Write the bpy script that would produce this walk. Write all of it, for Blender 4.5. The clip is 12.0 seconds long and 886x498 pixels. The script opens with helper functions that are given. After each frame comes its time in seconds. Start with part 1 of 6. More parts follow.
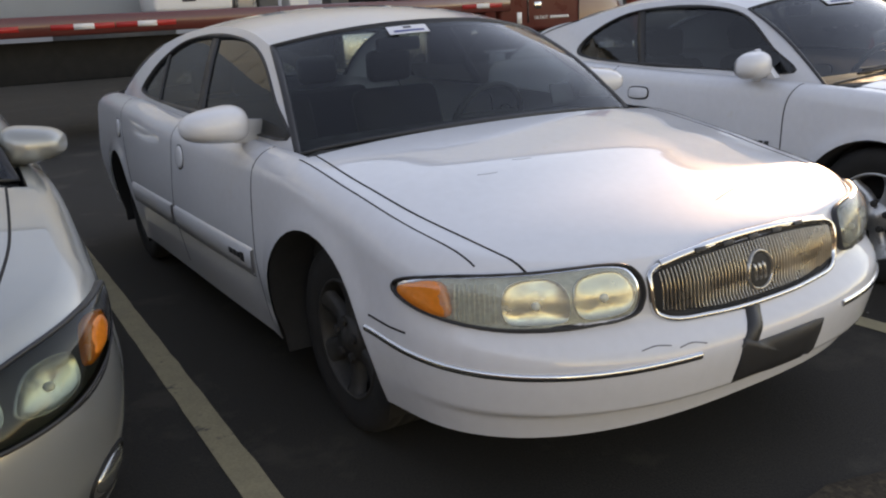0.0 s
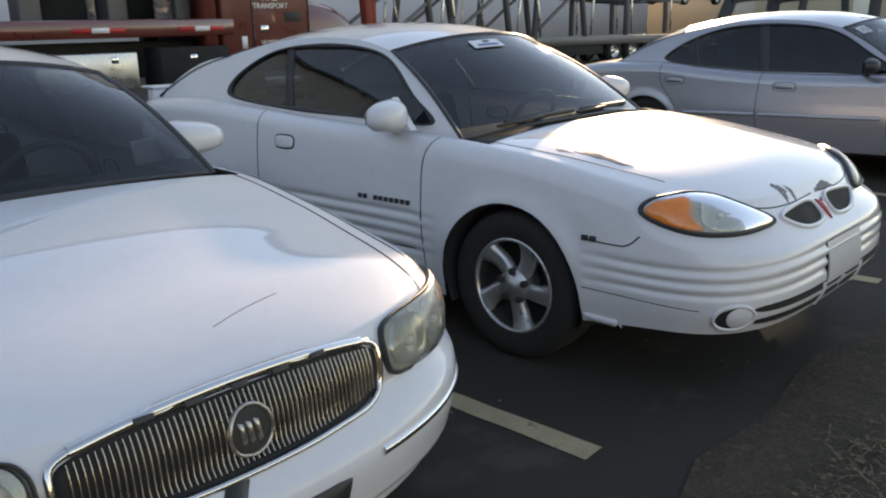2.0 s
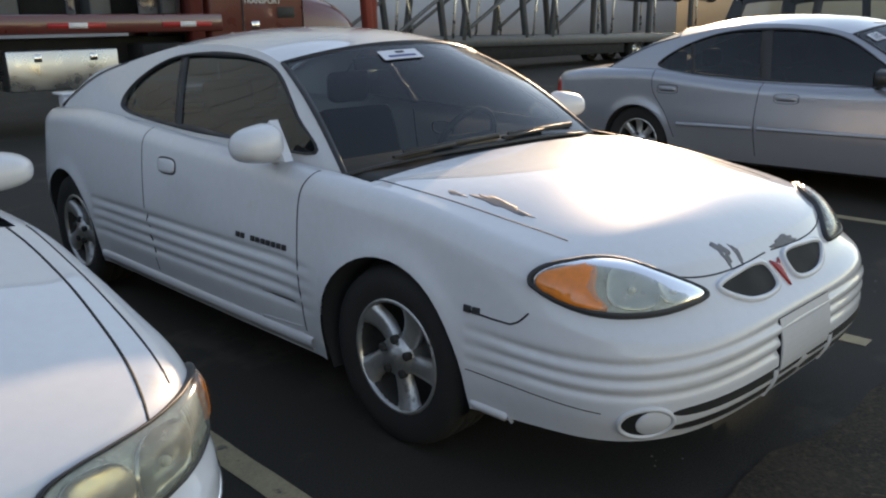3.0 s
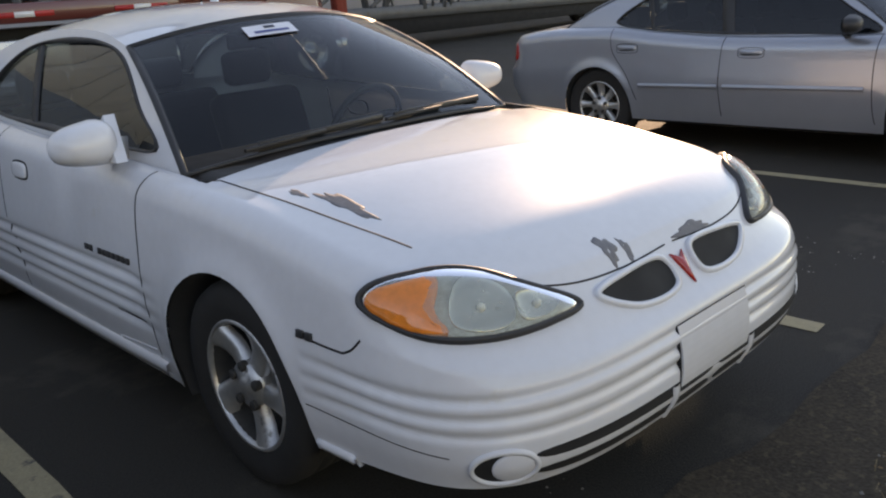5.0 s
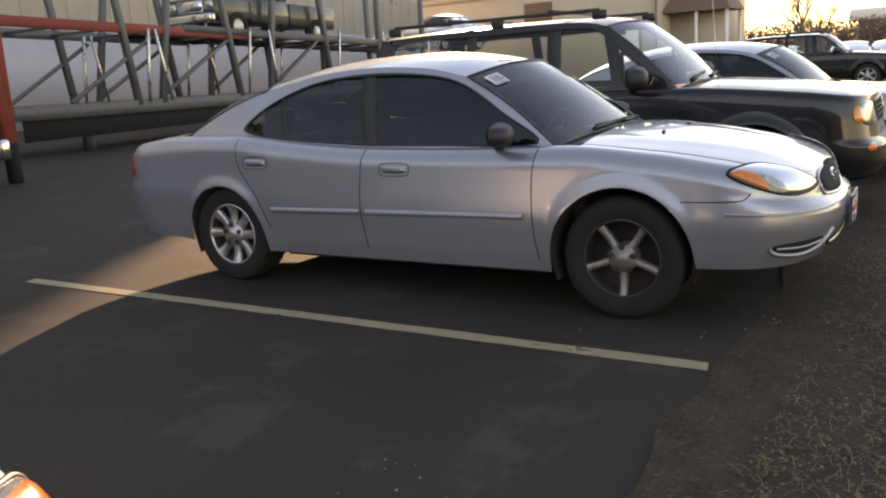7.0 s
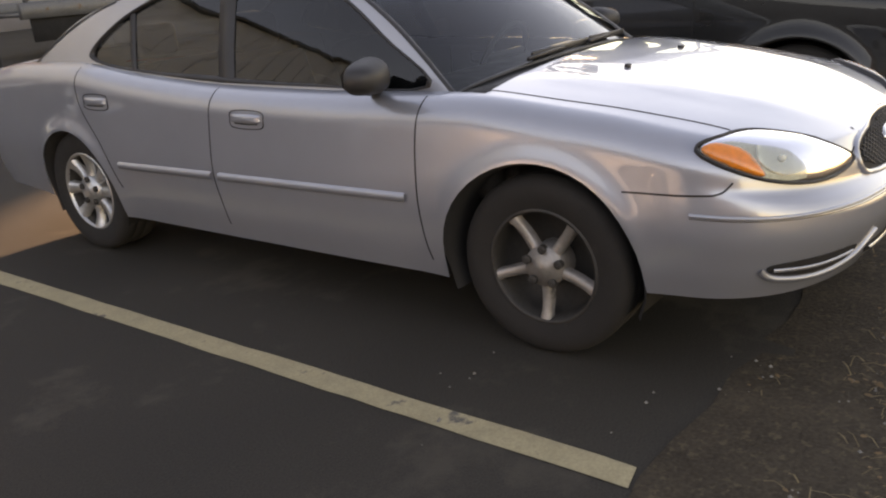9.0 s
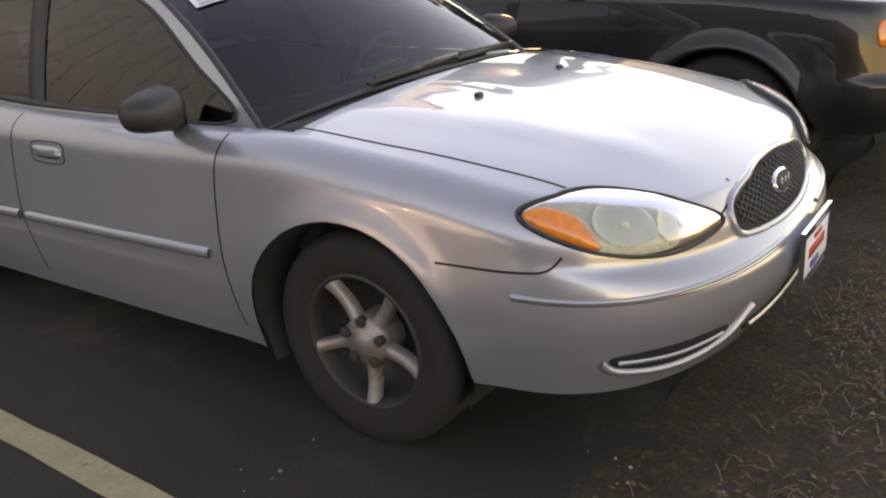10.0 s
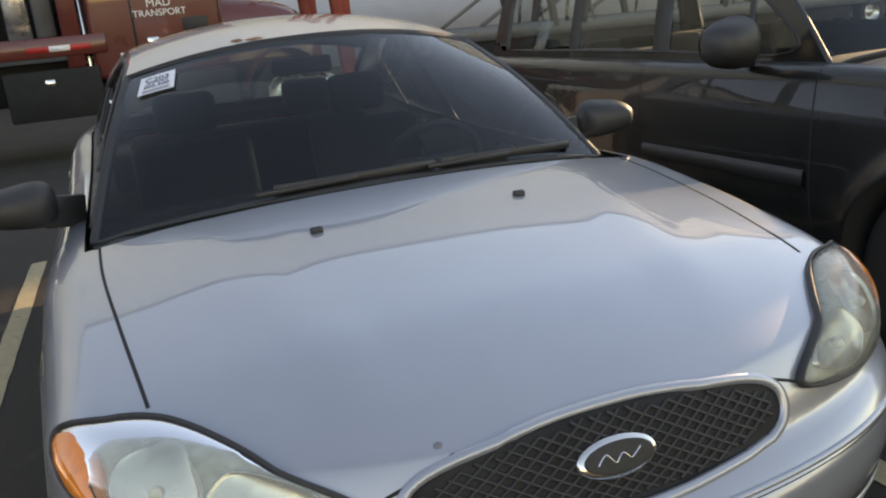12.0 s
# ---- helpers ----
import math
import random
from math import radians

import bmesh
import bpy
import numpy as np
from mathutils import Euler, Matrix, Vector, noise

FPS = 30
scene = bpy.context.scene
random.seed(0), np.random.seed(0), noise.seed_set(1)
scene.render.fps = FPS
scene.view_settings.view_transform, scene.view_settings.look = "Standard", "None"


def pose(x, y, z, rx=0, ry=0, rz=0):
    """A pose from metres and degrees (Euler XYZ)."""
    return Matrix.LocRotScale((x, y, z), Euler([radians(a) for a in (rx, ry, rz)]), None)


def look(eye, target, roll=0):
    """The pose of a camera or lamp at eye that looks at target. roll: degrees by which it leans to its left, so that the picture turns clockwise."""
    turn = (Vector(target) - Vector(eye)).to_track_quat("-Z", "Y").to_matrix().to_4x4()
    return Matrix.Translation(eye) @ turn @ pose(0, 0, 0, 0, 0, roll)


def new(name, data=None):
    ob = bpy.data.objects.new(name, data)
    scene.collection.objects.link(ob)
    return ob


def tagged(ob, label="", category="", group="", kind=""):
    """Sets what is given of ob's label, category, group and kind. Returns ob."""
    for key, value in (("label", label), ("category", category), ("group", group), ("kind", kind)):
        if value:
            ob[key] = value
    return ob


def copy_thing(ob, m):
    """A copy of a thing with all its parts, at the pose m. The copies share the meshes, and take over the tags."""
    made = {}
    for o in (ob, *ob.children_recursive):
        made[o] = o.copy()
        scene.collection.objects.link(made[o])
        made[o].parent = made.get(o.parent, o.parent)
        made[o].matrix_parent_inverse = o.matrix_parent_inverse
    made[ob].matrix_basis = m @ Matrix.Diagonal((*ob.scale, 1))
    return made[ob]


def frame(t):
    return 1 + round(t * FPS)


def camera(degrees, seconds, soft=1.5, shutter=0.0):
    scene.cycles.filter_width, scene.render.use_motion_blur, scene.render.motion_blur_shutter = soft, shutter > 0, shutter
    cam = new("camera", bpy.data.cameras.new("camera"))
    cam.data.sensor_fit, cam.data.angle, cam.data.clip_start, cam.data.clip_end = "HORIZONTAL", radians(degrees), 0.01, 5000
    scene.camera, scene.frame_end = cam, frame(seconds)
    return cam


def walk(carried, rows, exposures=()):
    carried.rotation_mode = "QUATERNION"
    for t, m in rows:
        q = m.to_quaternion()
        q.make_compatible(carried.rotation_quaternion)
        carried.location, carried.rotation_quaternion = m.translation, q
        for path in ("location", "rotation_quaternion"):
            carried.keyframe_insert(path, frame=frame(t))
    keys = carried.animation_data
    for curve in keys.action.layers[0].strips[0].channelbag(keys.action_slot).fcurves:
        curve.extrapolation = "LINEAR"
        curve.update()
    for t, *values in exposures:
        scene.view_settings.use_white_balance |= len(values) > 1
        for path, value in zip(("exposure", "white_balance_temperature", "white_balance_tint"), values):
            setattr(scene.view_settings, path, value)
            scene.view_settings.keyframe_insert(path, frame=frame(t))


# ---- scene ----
cam = camera(56.1, 12.0, soft=2.1)
PATH = [
    (0, (-1.522, -0.76, 1.321), (-0.554, 0.906, 0.785), -3.3),
    (0.5, (-1.459, -0.803, 1.32), (-0.521, 0.888, 0.809), -3.5),
    (1, (-1.328, -0.805, 1.313), (-0.328, 0.846, 0.789), -3.9),
    (1.5, (-0.988, -0.661, 1.312), (0.217, 0.843, 0.777), -3.2),
    (2, (-0.509, -0.667, 1.376), (0.875, 0.683, 0.862), -1.6),
    (2.5, (-0.077, -0.648, 1.418), (1.301, 0.706, 0.899), -0.8),
    (3, (0.369, -0.578, 1.422), (1.703, 0.817, 0.897), -1.0),
    (5, (1.004, -0.59, 1.389), (2.306, 0.807, 0.796), -4.2),
    (5.5, (1.436, -0.502, 1.36), (2.94, 0.689, 0.795), -4.6),
    (6, (1.972, -0.542, 1.327), (3.622, 0.499, 0.885), -3.1),
    (6.5, (2.482, -0.437, 1.334), (4.143, 0.609, 0.952), -1.4),
    (7, (3.08, -0.367, 1.338), (4.744, 0.66, 0.915), -3.6),
    (9, (4.803, -0.322, 1.362), (6.293, 0.834, 0.695), -4.8),
    (9.5, (5.149, -0.326, 1.32), (6.672, 0.775, 0.636), -5.9),
    (10, (5.567, -0.441, 1.383), (7.058, 0.693, 0.683), -4.6),
    (10.5, (5.985, -0.494, 1.358), (7.398, 0.743, 0.671), -4.2),
    (11, (6.404, -0.635, 1.392), (7.544, 0.888, 0.775), -4.3),
    (11.5, (6.86, -0.725, 1.387), (7.776, 0.961, 0.822), -5.3),
    (12, (7.334, -0.897, 1.373), (7.979, 0.919, 0.838), -5.8),
]
walk(cam, [(t, look(eye, target, roll)) for t, eye, target, roll in PATH],
     [(0, 1.82, 9600, 30), (1, 1.78, 9500, 29), (1.5, 1.66, 8600, 25), (2.5, 1.53, 8300, 22), (3.2, 1.48, 8300, 21), (5, 1.62, 8700, 27), (5.5, 1.68, 8300, 22), (6.5, 1.72, 9400, 28),
      (7.2, 1.8, 9800, 32), (9, 2.15, 11200, 34), (10, 2.15, 11200, 34), (10.5, 2.05, 10300, 32), (11, 2.15, 11700, 37), (11.5, 2.05, 11200, 33), (12, 1.92, 9600, 24)])

# ---- light ----
SUN_AZ, SUN_EL = radians(29.4), radians(12.2)   # azimuth from +x towards +y
world = bpy.data.worlds.new("sky")
scene.world = world
world.use_nodes = True
wn = world.node_tree.nodes
wn.clear()
sky = wn.new("ShaderNodeTexSky")
sky.sky_type, sky.sun_disc = "NISHITA", False
sky.sun_elevation, sky.sun_rotation = SUN_EL, radians(90) - SUN_AZ
sky.dust_density, sky.ozone_density, sky.air_density = 0.02, 1.0, 1.0
back = wn.new("ShaderNodeBackground")
back.inputs["Strength"].default_value = 0.14
wout = wn.new("ShaderNodeOutputWorld")
world.node_tree.links.new(sky.outputs["Color"], back.inputs["Color"])
world.node_tree.links.new(back.outputs["Background"], wout.inputs["Surface"])
sun = new("sun", bpy.data.lights.new("sun", "SUN"))
sun.data.energy, sun.data.angle, sun.data.color = 2.6, radians(0.6), (1.0, 0.83, 0.62)
sun_way = Vector((math.cos(SUN_AZ) * math.cos(SUN_EL), math.sin(SUN_AZ) * math.cos(SUN_EL), math.sin(SUN_EL)))
sun.matrix_world = look(sun_way * 50, (0, 0, 0))

# ---- materials ----
def material(name, base, rough=0.5, metal=0.0, coat=0.0, spec=0.5, vary=0.12, scale=6.0, bump=0.0, bump_scale=60.0,
             rough_vary=0.1, spots=None, spot_scale=3.0, spot_at=0.62, emit=0.0):
    """A surface with variation at two scales; spots: a second colour in stains of that scale."""
    m = bpy.data.materials.new(name)
    m.use_nodes = True
    nt = m.node_tree
    b = nt.nodes["Principled BSDF"]
    link = nt.links.new
    b.inputs["Metallic"].default_value = metal
    b.inputs["Coat Weight"].default_value = coat
    b.inputs["Coat Roughness"].default_value = 0.025
    b.inputs["Specular IOR Level"].default_value = spec
    co = nt.nodes.new("ShaderNodeTexCoord")
    n1 = nt.nodes.new("ShaderNodeTexNoise")
    n1.inputs["Scale"].default_value, n1.inputs["Detail"].default_value = scale, 8
    link(co.outputs["Object"], n1.inputs["Vector"])
    n2 = nt.nodes.new("ShaderNodeTexNoise")
    n2.inputs["Scale"].default_value, n2.inputs["Detail"].default_value = bump_scale, 4
    link(co.outputs["Object"], n2.inputs["Vector"])
    both = nt.nodes.new("ShaderNodeMath")
    both.operation = "MULTIPLY_ADD"
    both.inputs[1].default_value = 0.5
    link(n2.outputs["Fac"], both.inputs[0])
    half = nt.nodes.new("ShaderNodeMath")
    half.operation = "MULTIPLY"
    half.inputs[1].default_value = 0.5
    link(n1.outputs["Fac"], half.inputs[0])
    link(half.outputs[0], both.inputs[2])
    ramp = nt.nodes.new("ShaderNodeMapRange")
    ramp.inputs["From Min"].default_value, ramp.inputs["From Max"].default_value = 0.3, 0.7
    ramp.inputs["To Min"].default_value, ramp.inputs["To Max"].default_value = 1 - vary, 1 + vary
    link(both.outputs[0], ramp.inputs["Value"])
    tint = nt.nodes.new("ShaderNodeMix")
    tint.data_type, tint.blend_type = "RGBA", "MULTIPLY"
    tint.inputs["Factor"].default_value = 1.0
    tint.inputs["A"].default_value = (*base, 1)
    link(ramp.outputs["Result"], tint.inputs["B"])
    colour = tint.outputs["Result"]
    if spots:
        n3 = nt.nodes.new("ShaderNodeTexNoise")
        n3.inputs["Scale"].default_value, n3.inputs["Detail"].default_value = spot_scale, 10
        n3.inputs["Roughness"].default_value = 0.65
        link(co.outputs["Object"], n3.inputs["Vector"])
        cut = nt.nodes.new("ShaderNodeMapRange")
        cut.inputs["From Min"].default_value, cut.inputs["From Max"].default_value = spot_at, spot_at + 0.08
        link(n3.outputs["Fac"], cut.inputs["Value"])
        mix = nt.nodes.new("ShaderNodeMix")
        mix.data_type = "RGBA"
        link(cut.outputs["Result"], mix.inputs["Factor"])
        link(colour, mix.inputs["A"])
        mix.inputs["B"].default_value = (*spots, 1)
        colour = mix.outputs["Result"]
    link(colour, b.inputs["Base Color"])
    rr = nt.nodes.new("ShaderNodeMapRange")
    rr.inputs["From Min"].default_value, rr.inputs["From Max"].default_value = 0.3, 0.7
    rr.inputs["To Min"].default_value, rr.inputs["To Max"].default_value = max(0.02, rough - rough_vary), min(1, rough + rough_vary)
    link(n1.outputs["Fac"], rr.inputs["Value"])
    link(rr.outputs["Result"], b.inputs["Roughness"])
    if bump:
        bp = nt.nodes.new("ShaderNodeBump")
        bp.inputs["Strength"].default_value, bp.inputs["Distance"].default_value = 1.0, bump
        link(both.outputs[0], bp.inputs["Height"])
        link(bp.outputs["Normal"], b.inputs["Normal"])
    if emit:
        b.inputs["Emission Color"].default_value = (*base, 1)
        b.inputs["Emission Strength"].default_value = emit
    return m


def glass(name, tint, ior=1.5, rough=0.0, haze=0.0):
    """Thin glass: see-through with a tint, a clouding film, and a mirror image that grows at a glancing angle."""
    m = bpy.data.materials.new(name)
    m.use_nodes = True
    nt = m.node_tree
    nt.nodes.clear()
    out = nt.nodes.new("ShaderNodeOutputMaterial")
    mix = nt.nodes.new("ShaderNodeMixShader")
    fr = nt.nodes.new("ShaderNodeFresnel")
    fr.inputs["IOR"].default_value = ior
    tr = nt.nodes.new("ShaderNodeBsdfTransparent")
    tr.inputs["Color"].default_value = (*tint, 1)
    gl = nt.nodes.new("ShaderNodeBsdfAnisotropic")
    gl.inputs["Color"].default_value = (0.95, 0.97, 1, 1)
    gl.inputs["Roughness"].default_value = rough
    nt.links.new(fr.outputs[0], mix.inputs[0])
    clear = tr.outputs[0]
    if haze:
        film = nt.nodes.new("ShaderNodeBsdfDiffuse")
        film.inputs["Color"].default_value = (0.66, 0.67, 0.60, 1)
        speck = nt.nodes.new("ShaderNodeTexNoise")
        speck.inputs["Scale"].default_value, speck.inputs["Detail"].default_value = 14, 6
        much = nt.nodes.new("ShaderNodeMapRange")
        much.inputs["From Min"].default_value, much.inputs["From Max"].default_value = 0.3, 0.7
        much.inputs["To Min"].default_value, much.inputs["To Max"].default_value = haze * 0.6, haze * 1.4
        nt.links.new(speck.outputs["Fac"], much.inputs["Value"])
        cloud = nt.nodes.new("ShaderNodeMixShader")
        nt.links.new(much.outputs["Result"], cloud.inputs[0])
        nt.links.new(tr.outputs[0], cloud.inputs[1])
        nt.links.new(film.outputs[0], cloud.inputs[2])
        clear = cloud.outputs[0]
    nt.links.new(clear, mix.inputs[1])
    nt.links.new(gl.outputs[0], mix.inputs[2])
    nt.links.new(mix.outputs[0], out.inputs["Surface"])
    return m


ASPHALT = material("asphalt", (0.038, 0.034, 0.028), 0.85, vary=0.5, scale=0.8, bump=0.006, bump_scale=140, spec=0.3,
                   spots=(0.064, 0.056, 0.045), spot_scale=1.6, spot_at=0.56)
SOIL = material("soil", (0.058, 0.046, 0.033), 0.95, vary=0.5, scale=5, bump=0.012, bump_scale=70, spec=0.2,
                spots=(0.095, 0.075, 0.05), spot_scale=26, spot_at=0.55)
STRAW = material("straw", (0.19, 0.145, 0.085), 0.8, vary=0.4, scale=30, spec=0.2)
LEAF = material("dead_leaf", (0.17, 0.11, 0.06), 0.8, vary=0.4, scale=20, spec=0.2)
PEBBLE = material("pebble", (0.22, 0.21, 0.19), 0.9, vary=0.4, scale=20)
LINE = material("line_paint", (0.37, 0.31, 0.19), 0.8, vary=0.25, scale=9, bump=0.002, bump_scale=120,
                spots=(0.12, 0.11, 0.095), spot_scale=9, spot_at=0.6)
WHITE = material("white_paint", (0.66, 0.67, 0.69), 0.4, coat=1.0, spec=0.15, vary=0.04, scale=2.5, bump_scale=30, rough_vary=0.08,
                 spots=(0.62, 0.61, 0.58), spot_scale=5, spot_at=0.66)
SILVER = material("silver_paint", (0.36, 0.385, 0.43), 0.32, metal=0.55, coat=1.0, vary=0.03, scale=1.5, bump_scale=9, rough_vary=0.04)
PEWTER = material("pewter_paint", (0.36, 0.37, 0.35), 0.34, metal=0.5, coat=0.9, vary=0.04, scale=1.5, bump_scale=9, rough_vary=0.04)
BLACKCAR = material("black_paint", (0.012, 0.013, 0.013), 0.35, coat=0.6, spec=0.25, vary=0.2, scale=3)
GAP = material("panel_gap", (0.012, 0.012, 0.012), 0.8, vary=0.1)
TRIM = material("black_trim", (0.025, 0.025, 0.026), 0.5, vary=0.2, scale=8, bump=0.0008, bump_scale=300)
RUBBER = material("rubber", (0.017, 0.016, 0.015), 0.85, vary=0.3, scale=9, bump=0.001, bump_scale=200, spots=(0.03, 0.027, 0.024), spot_scale=8)
UNDER = material("underbody", (0.015, 0.015, 0.015), 0.9, vary=0.2)
CABIN = material("cabin_cloth", (0.036, 0.033, 0.031), 0.9, vary=0.2, scale=10, bump=0.002, bump_scale=220)
DASH = material("dash", (0.03, 0.029, 0.027), 0.7, vary=0.15, scale=12)
CHROME = material("chrome", (0.75, 0.75, 0.74), 0.14, metal=1.0, vary=0.06, scale=10, rough_vary=0.06)
ALLOY = material("alloy", (0.52, 0.52, 0.51), 0.38, metal=0.8, vary=0.15, scale=8, rough_vary=0.1, spots=(0.2, 0.19, 0.17), spot_scale=9)
DUSTY = material("dusty_alloy", (0.33, 0.31, 0.29), 0.5, metal=0.6, vary=0.2, scale=12, spots=(0.12, 0.11, 0.1), spot_scale=10)
DIRTRIM = material("dull_rim", (0.04, 0.038, 0.035), 0.6, metal=0.2, vary=0.3, scale=8)
AMBER = material("amber_lens", (0.85, 0.23, 0.03), 0.18, coat=1.0, vary=0.12, scale=30, rough_vary=0.04)
REDLENS = material("red_lens", (0.42, 0.02, 0.015), 0.2, coat=1.0, vary=0.1, scale=30)
REFLECTOR = material("lamp_reflector", (0.58, 0.59, 0.56), 0.2, metal=0.9, vary=0.12, scale=14, rough_vary=0.08)
HOUSING = material("lamp_housing", (0.50, 0.51, 0.46), 0.35, metal=0.35, vary=0.25, scale=16, rough_vary=0.12)
BULB = material("bulb_glass", (0.80, 0.80, 0.74), 0.1, coat=1.0, vary=0.05, scale=30)
GRILLEBAR = material("dull_chrome", (0.50, 0.47, 0.42), 0.3, metal=0.9, vary=0.15, scale=12, rough_vary=0.1)
SMOKE = glass("smoky_lens", (0.62, 0.66, 0.58), 1.4, 0.06)
CLEAR = glass("clear_glass", (0.84, 0.88, 0.86), 1.45)
LENS = glass("lamp_lens", (0.90, 0.92, 0.87), 1.35, 0.14, 0.24)
GLASS = glass("window_glass", (0.72, 0.78, 0.75), 1.5)
TINTED = glass("tinted_glass", (0.17, 0.19, 0.20), 1.55)
PAPER = material("paper", (0.72, 0.74, 0.8), 0.6, vary=0.05, scale=20)
INK = material("ink", (0.05, 0.055, 0.08), 0.6, vary=0.05)
REDINK = material("red_ink", (0.55, 0.05, 0.04), 0.5, vary=0.05)
BLUEINK = material("blue_ink", (0.05, 0.08, 0.25), 0.5, vary=0.05)
PRIMER = material("bare_primer", (0.17, 0.17, 0.18), 0.7, vary=0.2, scale=25, spots=(0.30, 0.30, 0.31), spot_scale=50)
RUST = material("rust", (0.20, 0.085, 0.035), 0.85, vary=0.4, scale=40)
REDTRUCK = material("truck_red", (0.12, 0.024, 0.018), 0.35, coat=0.7, vary=0.12, scale=2.5, spots=(0.14, 0.03, 0.024), spot_scale=2.5)
REDSTEEL = material("red_steel", (0.26, 0.045, 0.03), 0.6, vary=0.25, scale=5, spots=(0.12, 0.05, 0.035), spot_scale=6)
STEEL = material("grey_steel", (0.13, 0.135, 0.14), 0.5, metal=0.5, vary=0.25, scale=5, spots=(0.13, 0.09, 0.06), spot_scale=6)
ALUMINIUM = material("aluminium", (0.56, 0.56, 0.55), 0.3, metal=0.95, vary=0.12, scale=5, rough_vary=0.12)
TAPEWHITE = material("tape_white", (0.75, 0.75, 0.74), 0.4, vary=0.06)
TAPERED = material("tape_red", (0.5, 0.03, 0.025), 0.4, vary=0.08)
BLUEGREY = material("panel_bluegrey", (0.30, 0.34, 0.38), 0.6, vary=0.08, scale=2)
SIDING = material("metal_siding", (0.74, 0.74, 0.73), 0.6, vary=0.08, scale=1.2, spots=(0.42, 0.41, 0.39), spot_scale=0.8)
SIDINGLOW = material("siding_base", (0.40, 0.41, 0.45), 0.7, vary=0.1, scale=1.2)
STUCCO = material("stucco", (0.46, 0.40, 0.32), 0.9, vary=0.1, scale=1.0, bump=0.004, bump_scale=60)
BROWN = material("brown_board", (0.16, 0.10, 0.07), 0.7, vary=0.15, scale=3)
# for the added west wall: dark so that it bounces little sunlight
SKYBLOCK = material("sky_block", (0.075, 0.055, 0.045), 0.9, vary=0.25, scale=2.5, bump=0.004, bump_scale=40)
BARK = material("bark", (0.14, 0.10, 0.075), 0.9, vary=0.3, scale=12)
DRYGRASS = material("far_grass", (0.20, 0.16, 0.10), 0.95, vary=0.3, scale=0.4)
HEDGE = material("far_scrub", (0.19, 0.14, 0.105), 0.95, vary=0.4, scale=0.5)

# ---- building blocks ----
from mathutils.bvhtree import BVHTree


def mesh_of(name, verts, faces, mat, smooth=True, weld=0.0):
    me = bpy.data.meshes.new(name)
    if weld:
        bm = bmesh.new()
        vs = [bm.verts.new(v) for v in verts]
        for f in faces:
            try:
                bm.faces.new([vs[i] for i in f])
            except ValueError:
                pass
        bmesh.ops.remove_doubles(bm, verts=bm.verts, dist=weld)
        bmesh.ops.dissolve_degenerate(bm, dist=weld * 0.5, edges=bm.edges)
        bmesh.ops.recalc_face_normals(bm, faces=bm.faces)
        bm.to_mesh(me)
        bm.free()
    else:
        me.from_pydata([tuple(v) for v in verts], [], faces)
    me.materials.append(mat)
    if smooth:
        me.polygons.foreach_set("use_smooth", [True] * len(me.polygons))
    me.update()
    return me


def part(name, geo, mat, parent=None, label="", smooth=True, weld=0.0, at=None):
    """Links geometry (a bmesh, a mesh or (verts, faces)) as one mesh object under its thing."""
    if isinstance(geo, bmesh.types.BMesh):
        me = bpy.data.meshes.new(name)
        geo.to_mesh(me)
        geo.free()
        me.materials.append(mat)
        if smooth:
            me.polygons.foreach_set("use_smooth", [True] * len(me.polygons))
    elif isinstance(geo, tuple):
        me = mesh_of(name, geo[0], geo[1], mat, smooth, weld)
    else:
        me = geo
    ob = new(name, me)
    if parent is not None:
        ob.parent = parent
    if at is not None:
        ob.matrix_basis = at
    if label:
        tagged(ob, label)
    return ob


def thing(name, label, category, at, group="", kind=""):
    ob = new(name)
    ob.empty_display_size = 0.2
    ob.matrix_basis = at
    return tagged(ob, label, category, group, kind)


def box(x0, x1, y0, y1, z0, z1, bevel=0.0, seg=2):
    bm = bmesh.new()
    bmesh.ops.create_cube(bm, size=1, matrix=Matrix.LocRotScale(((x0 + x1) / 2, (y0 + y1) / 2, (z0 + z1) / 2), None, (abs(x1 - x0), abs(y1 - y0), abs(z1 - z0))))
    if bevel:
        bmesh.ops.bevel(bm, geom=bm.edges[:], offset=bevel, segments=seg, affect="EDGES", profile=0.5)
    return bm


def beam(a, b, w, h=None, round_=False):
    """A bar from a to b of section w by h."""
    a, b = Vector(a), Vector(b)
    bm = bmesh.new()
    d = b - a
    m = Matrix.Translation((a + b) / 2) @ d.to_track_quat("Z", "Y").to_matrix().to_4x4()
    if round_:
        bmesh.ops.create_cone(bm, cap_ends=True, segments=12, radius1=w / 2, radius2=(h or w) / 2, depth=d.length, matrix=m)
    else:
        bmesh.ops.create_cube(bm, size=1, matrix=m @ Matrix.Diagonal((w, h or w, d.length, 1)))
        bmesh.ops.bevel(bm, geom=bm.edges[:], offset=min(w, h or w) * 0.08, segments=1, affect="EDGES")
    return bm


def lathe(profile, axis="x", n=36, closed=False):
    """Turns (radius, along) pairs round an axis."""
    vs, fs = [], []
    for i in range(n):
        a = 2 * math.pi * i / n
        for r, x in profile:
            c, s = r * math.cos(a), r * math.sin(a)
            vs.append((x, c, s) if axis == "x" else (c, x, s) if axis == "y" else (c, s, x))
    k = len(profile)
    for i in range(n):
        j = (i + 1) % n
        for q in range(k if closed else k - 1):
            q2 = (q + 1) % k
            fs.append((i * k + q, j * k + q, j * k + q2, i * k + q2))
    return vs, fs


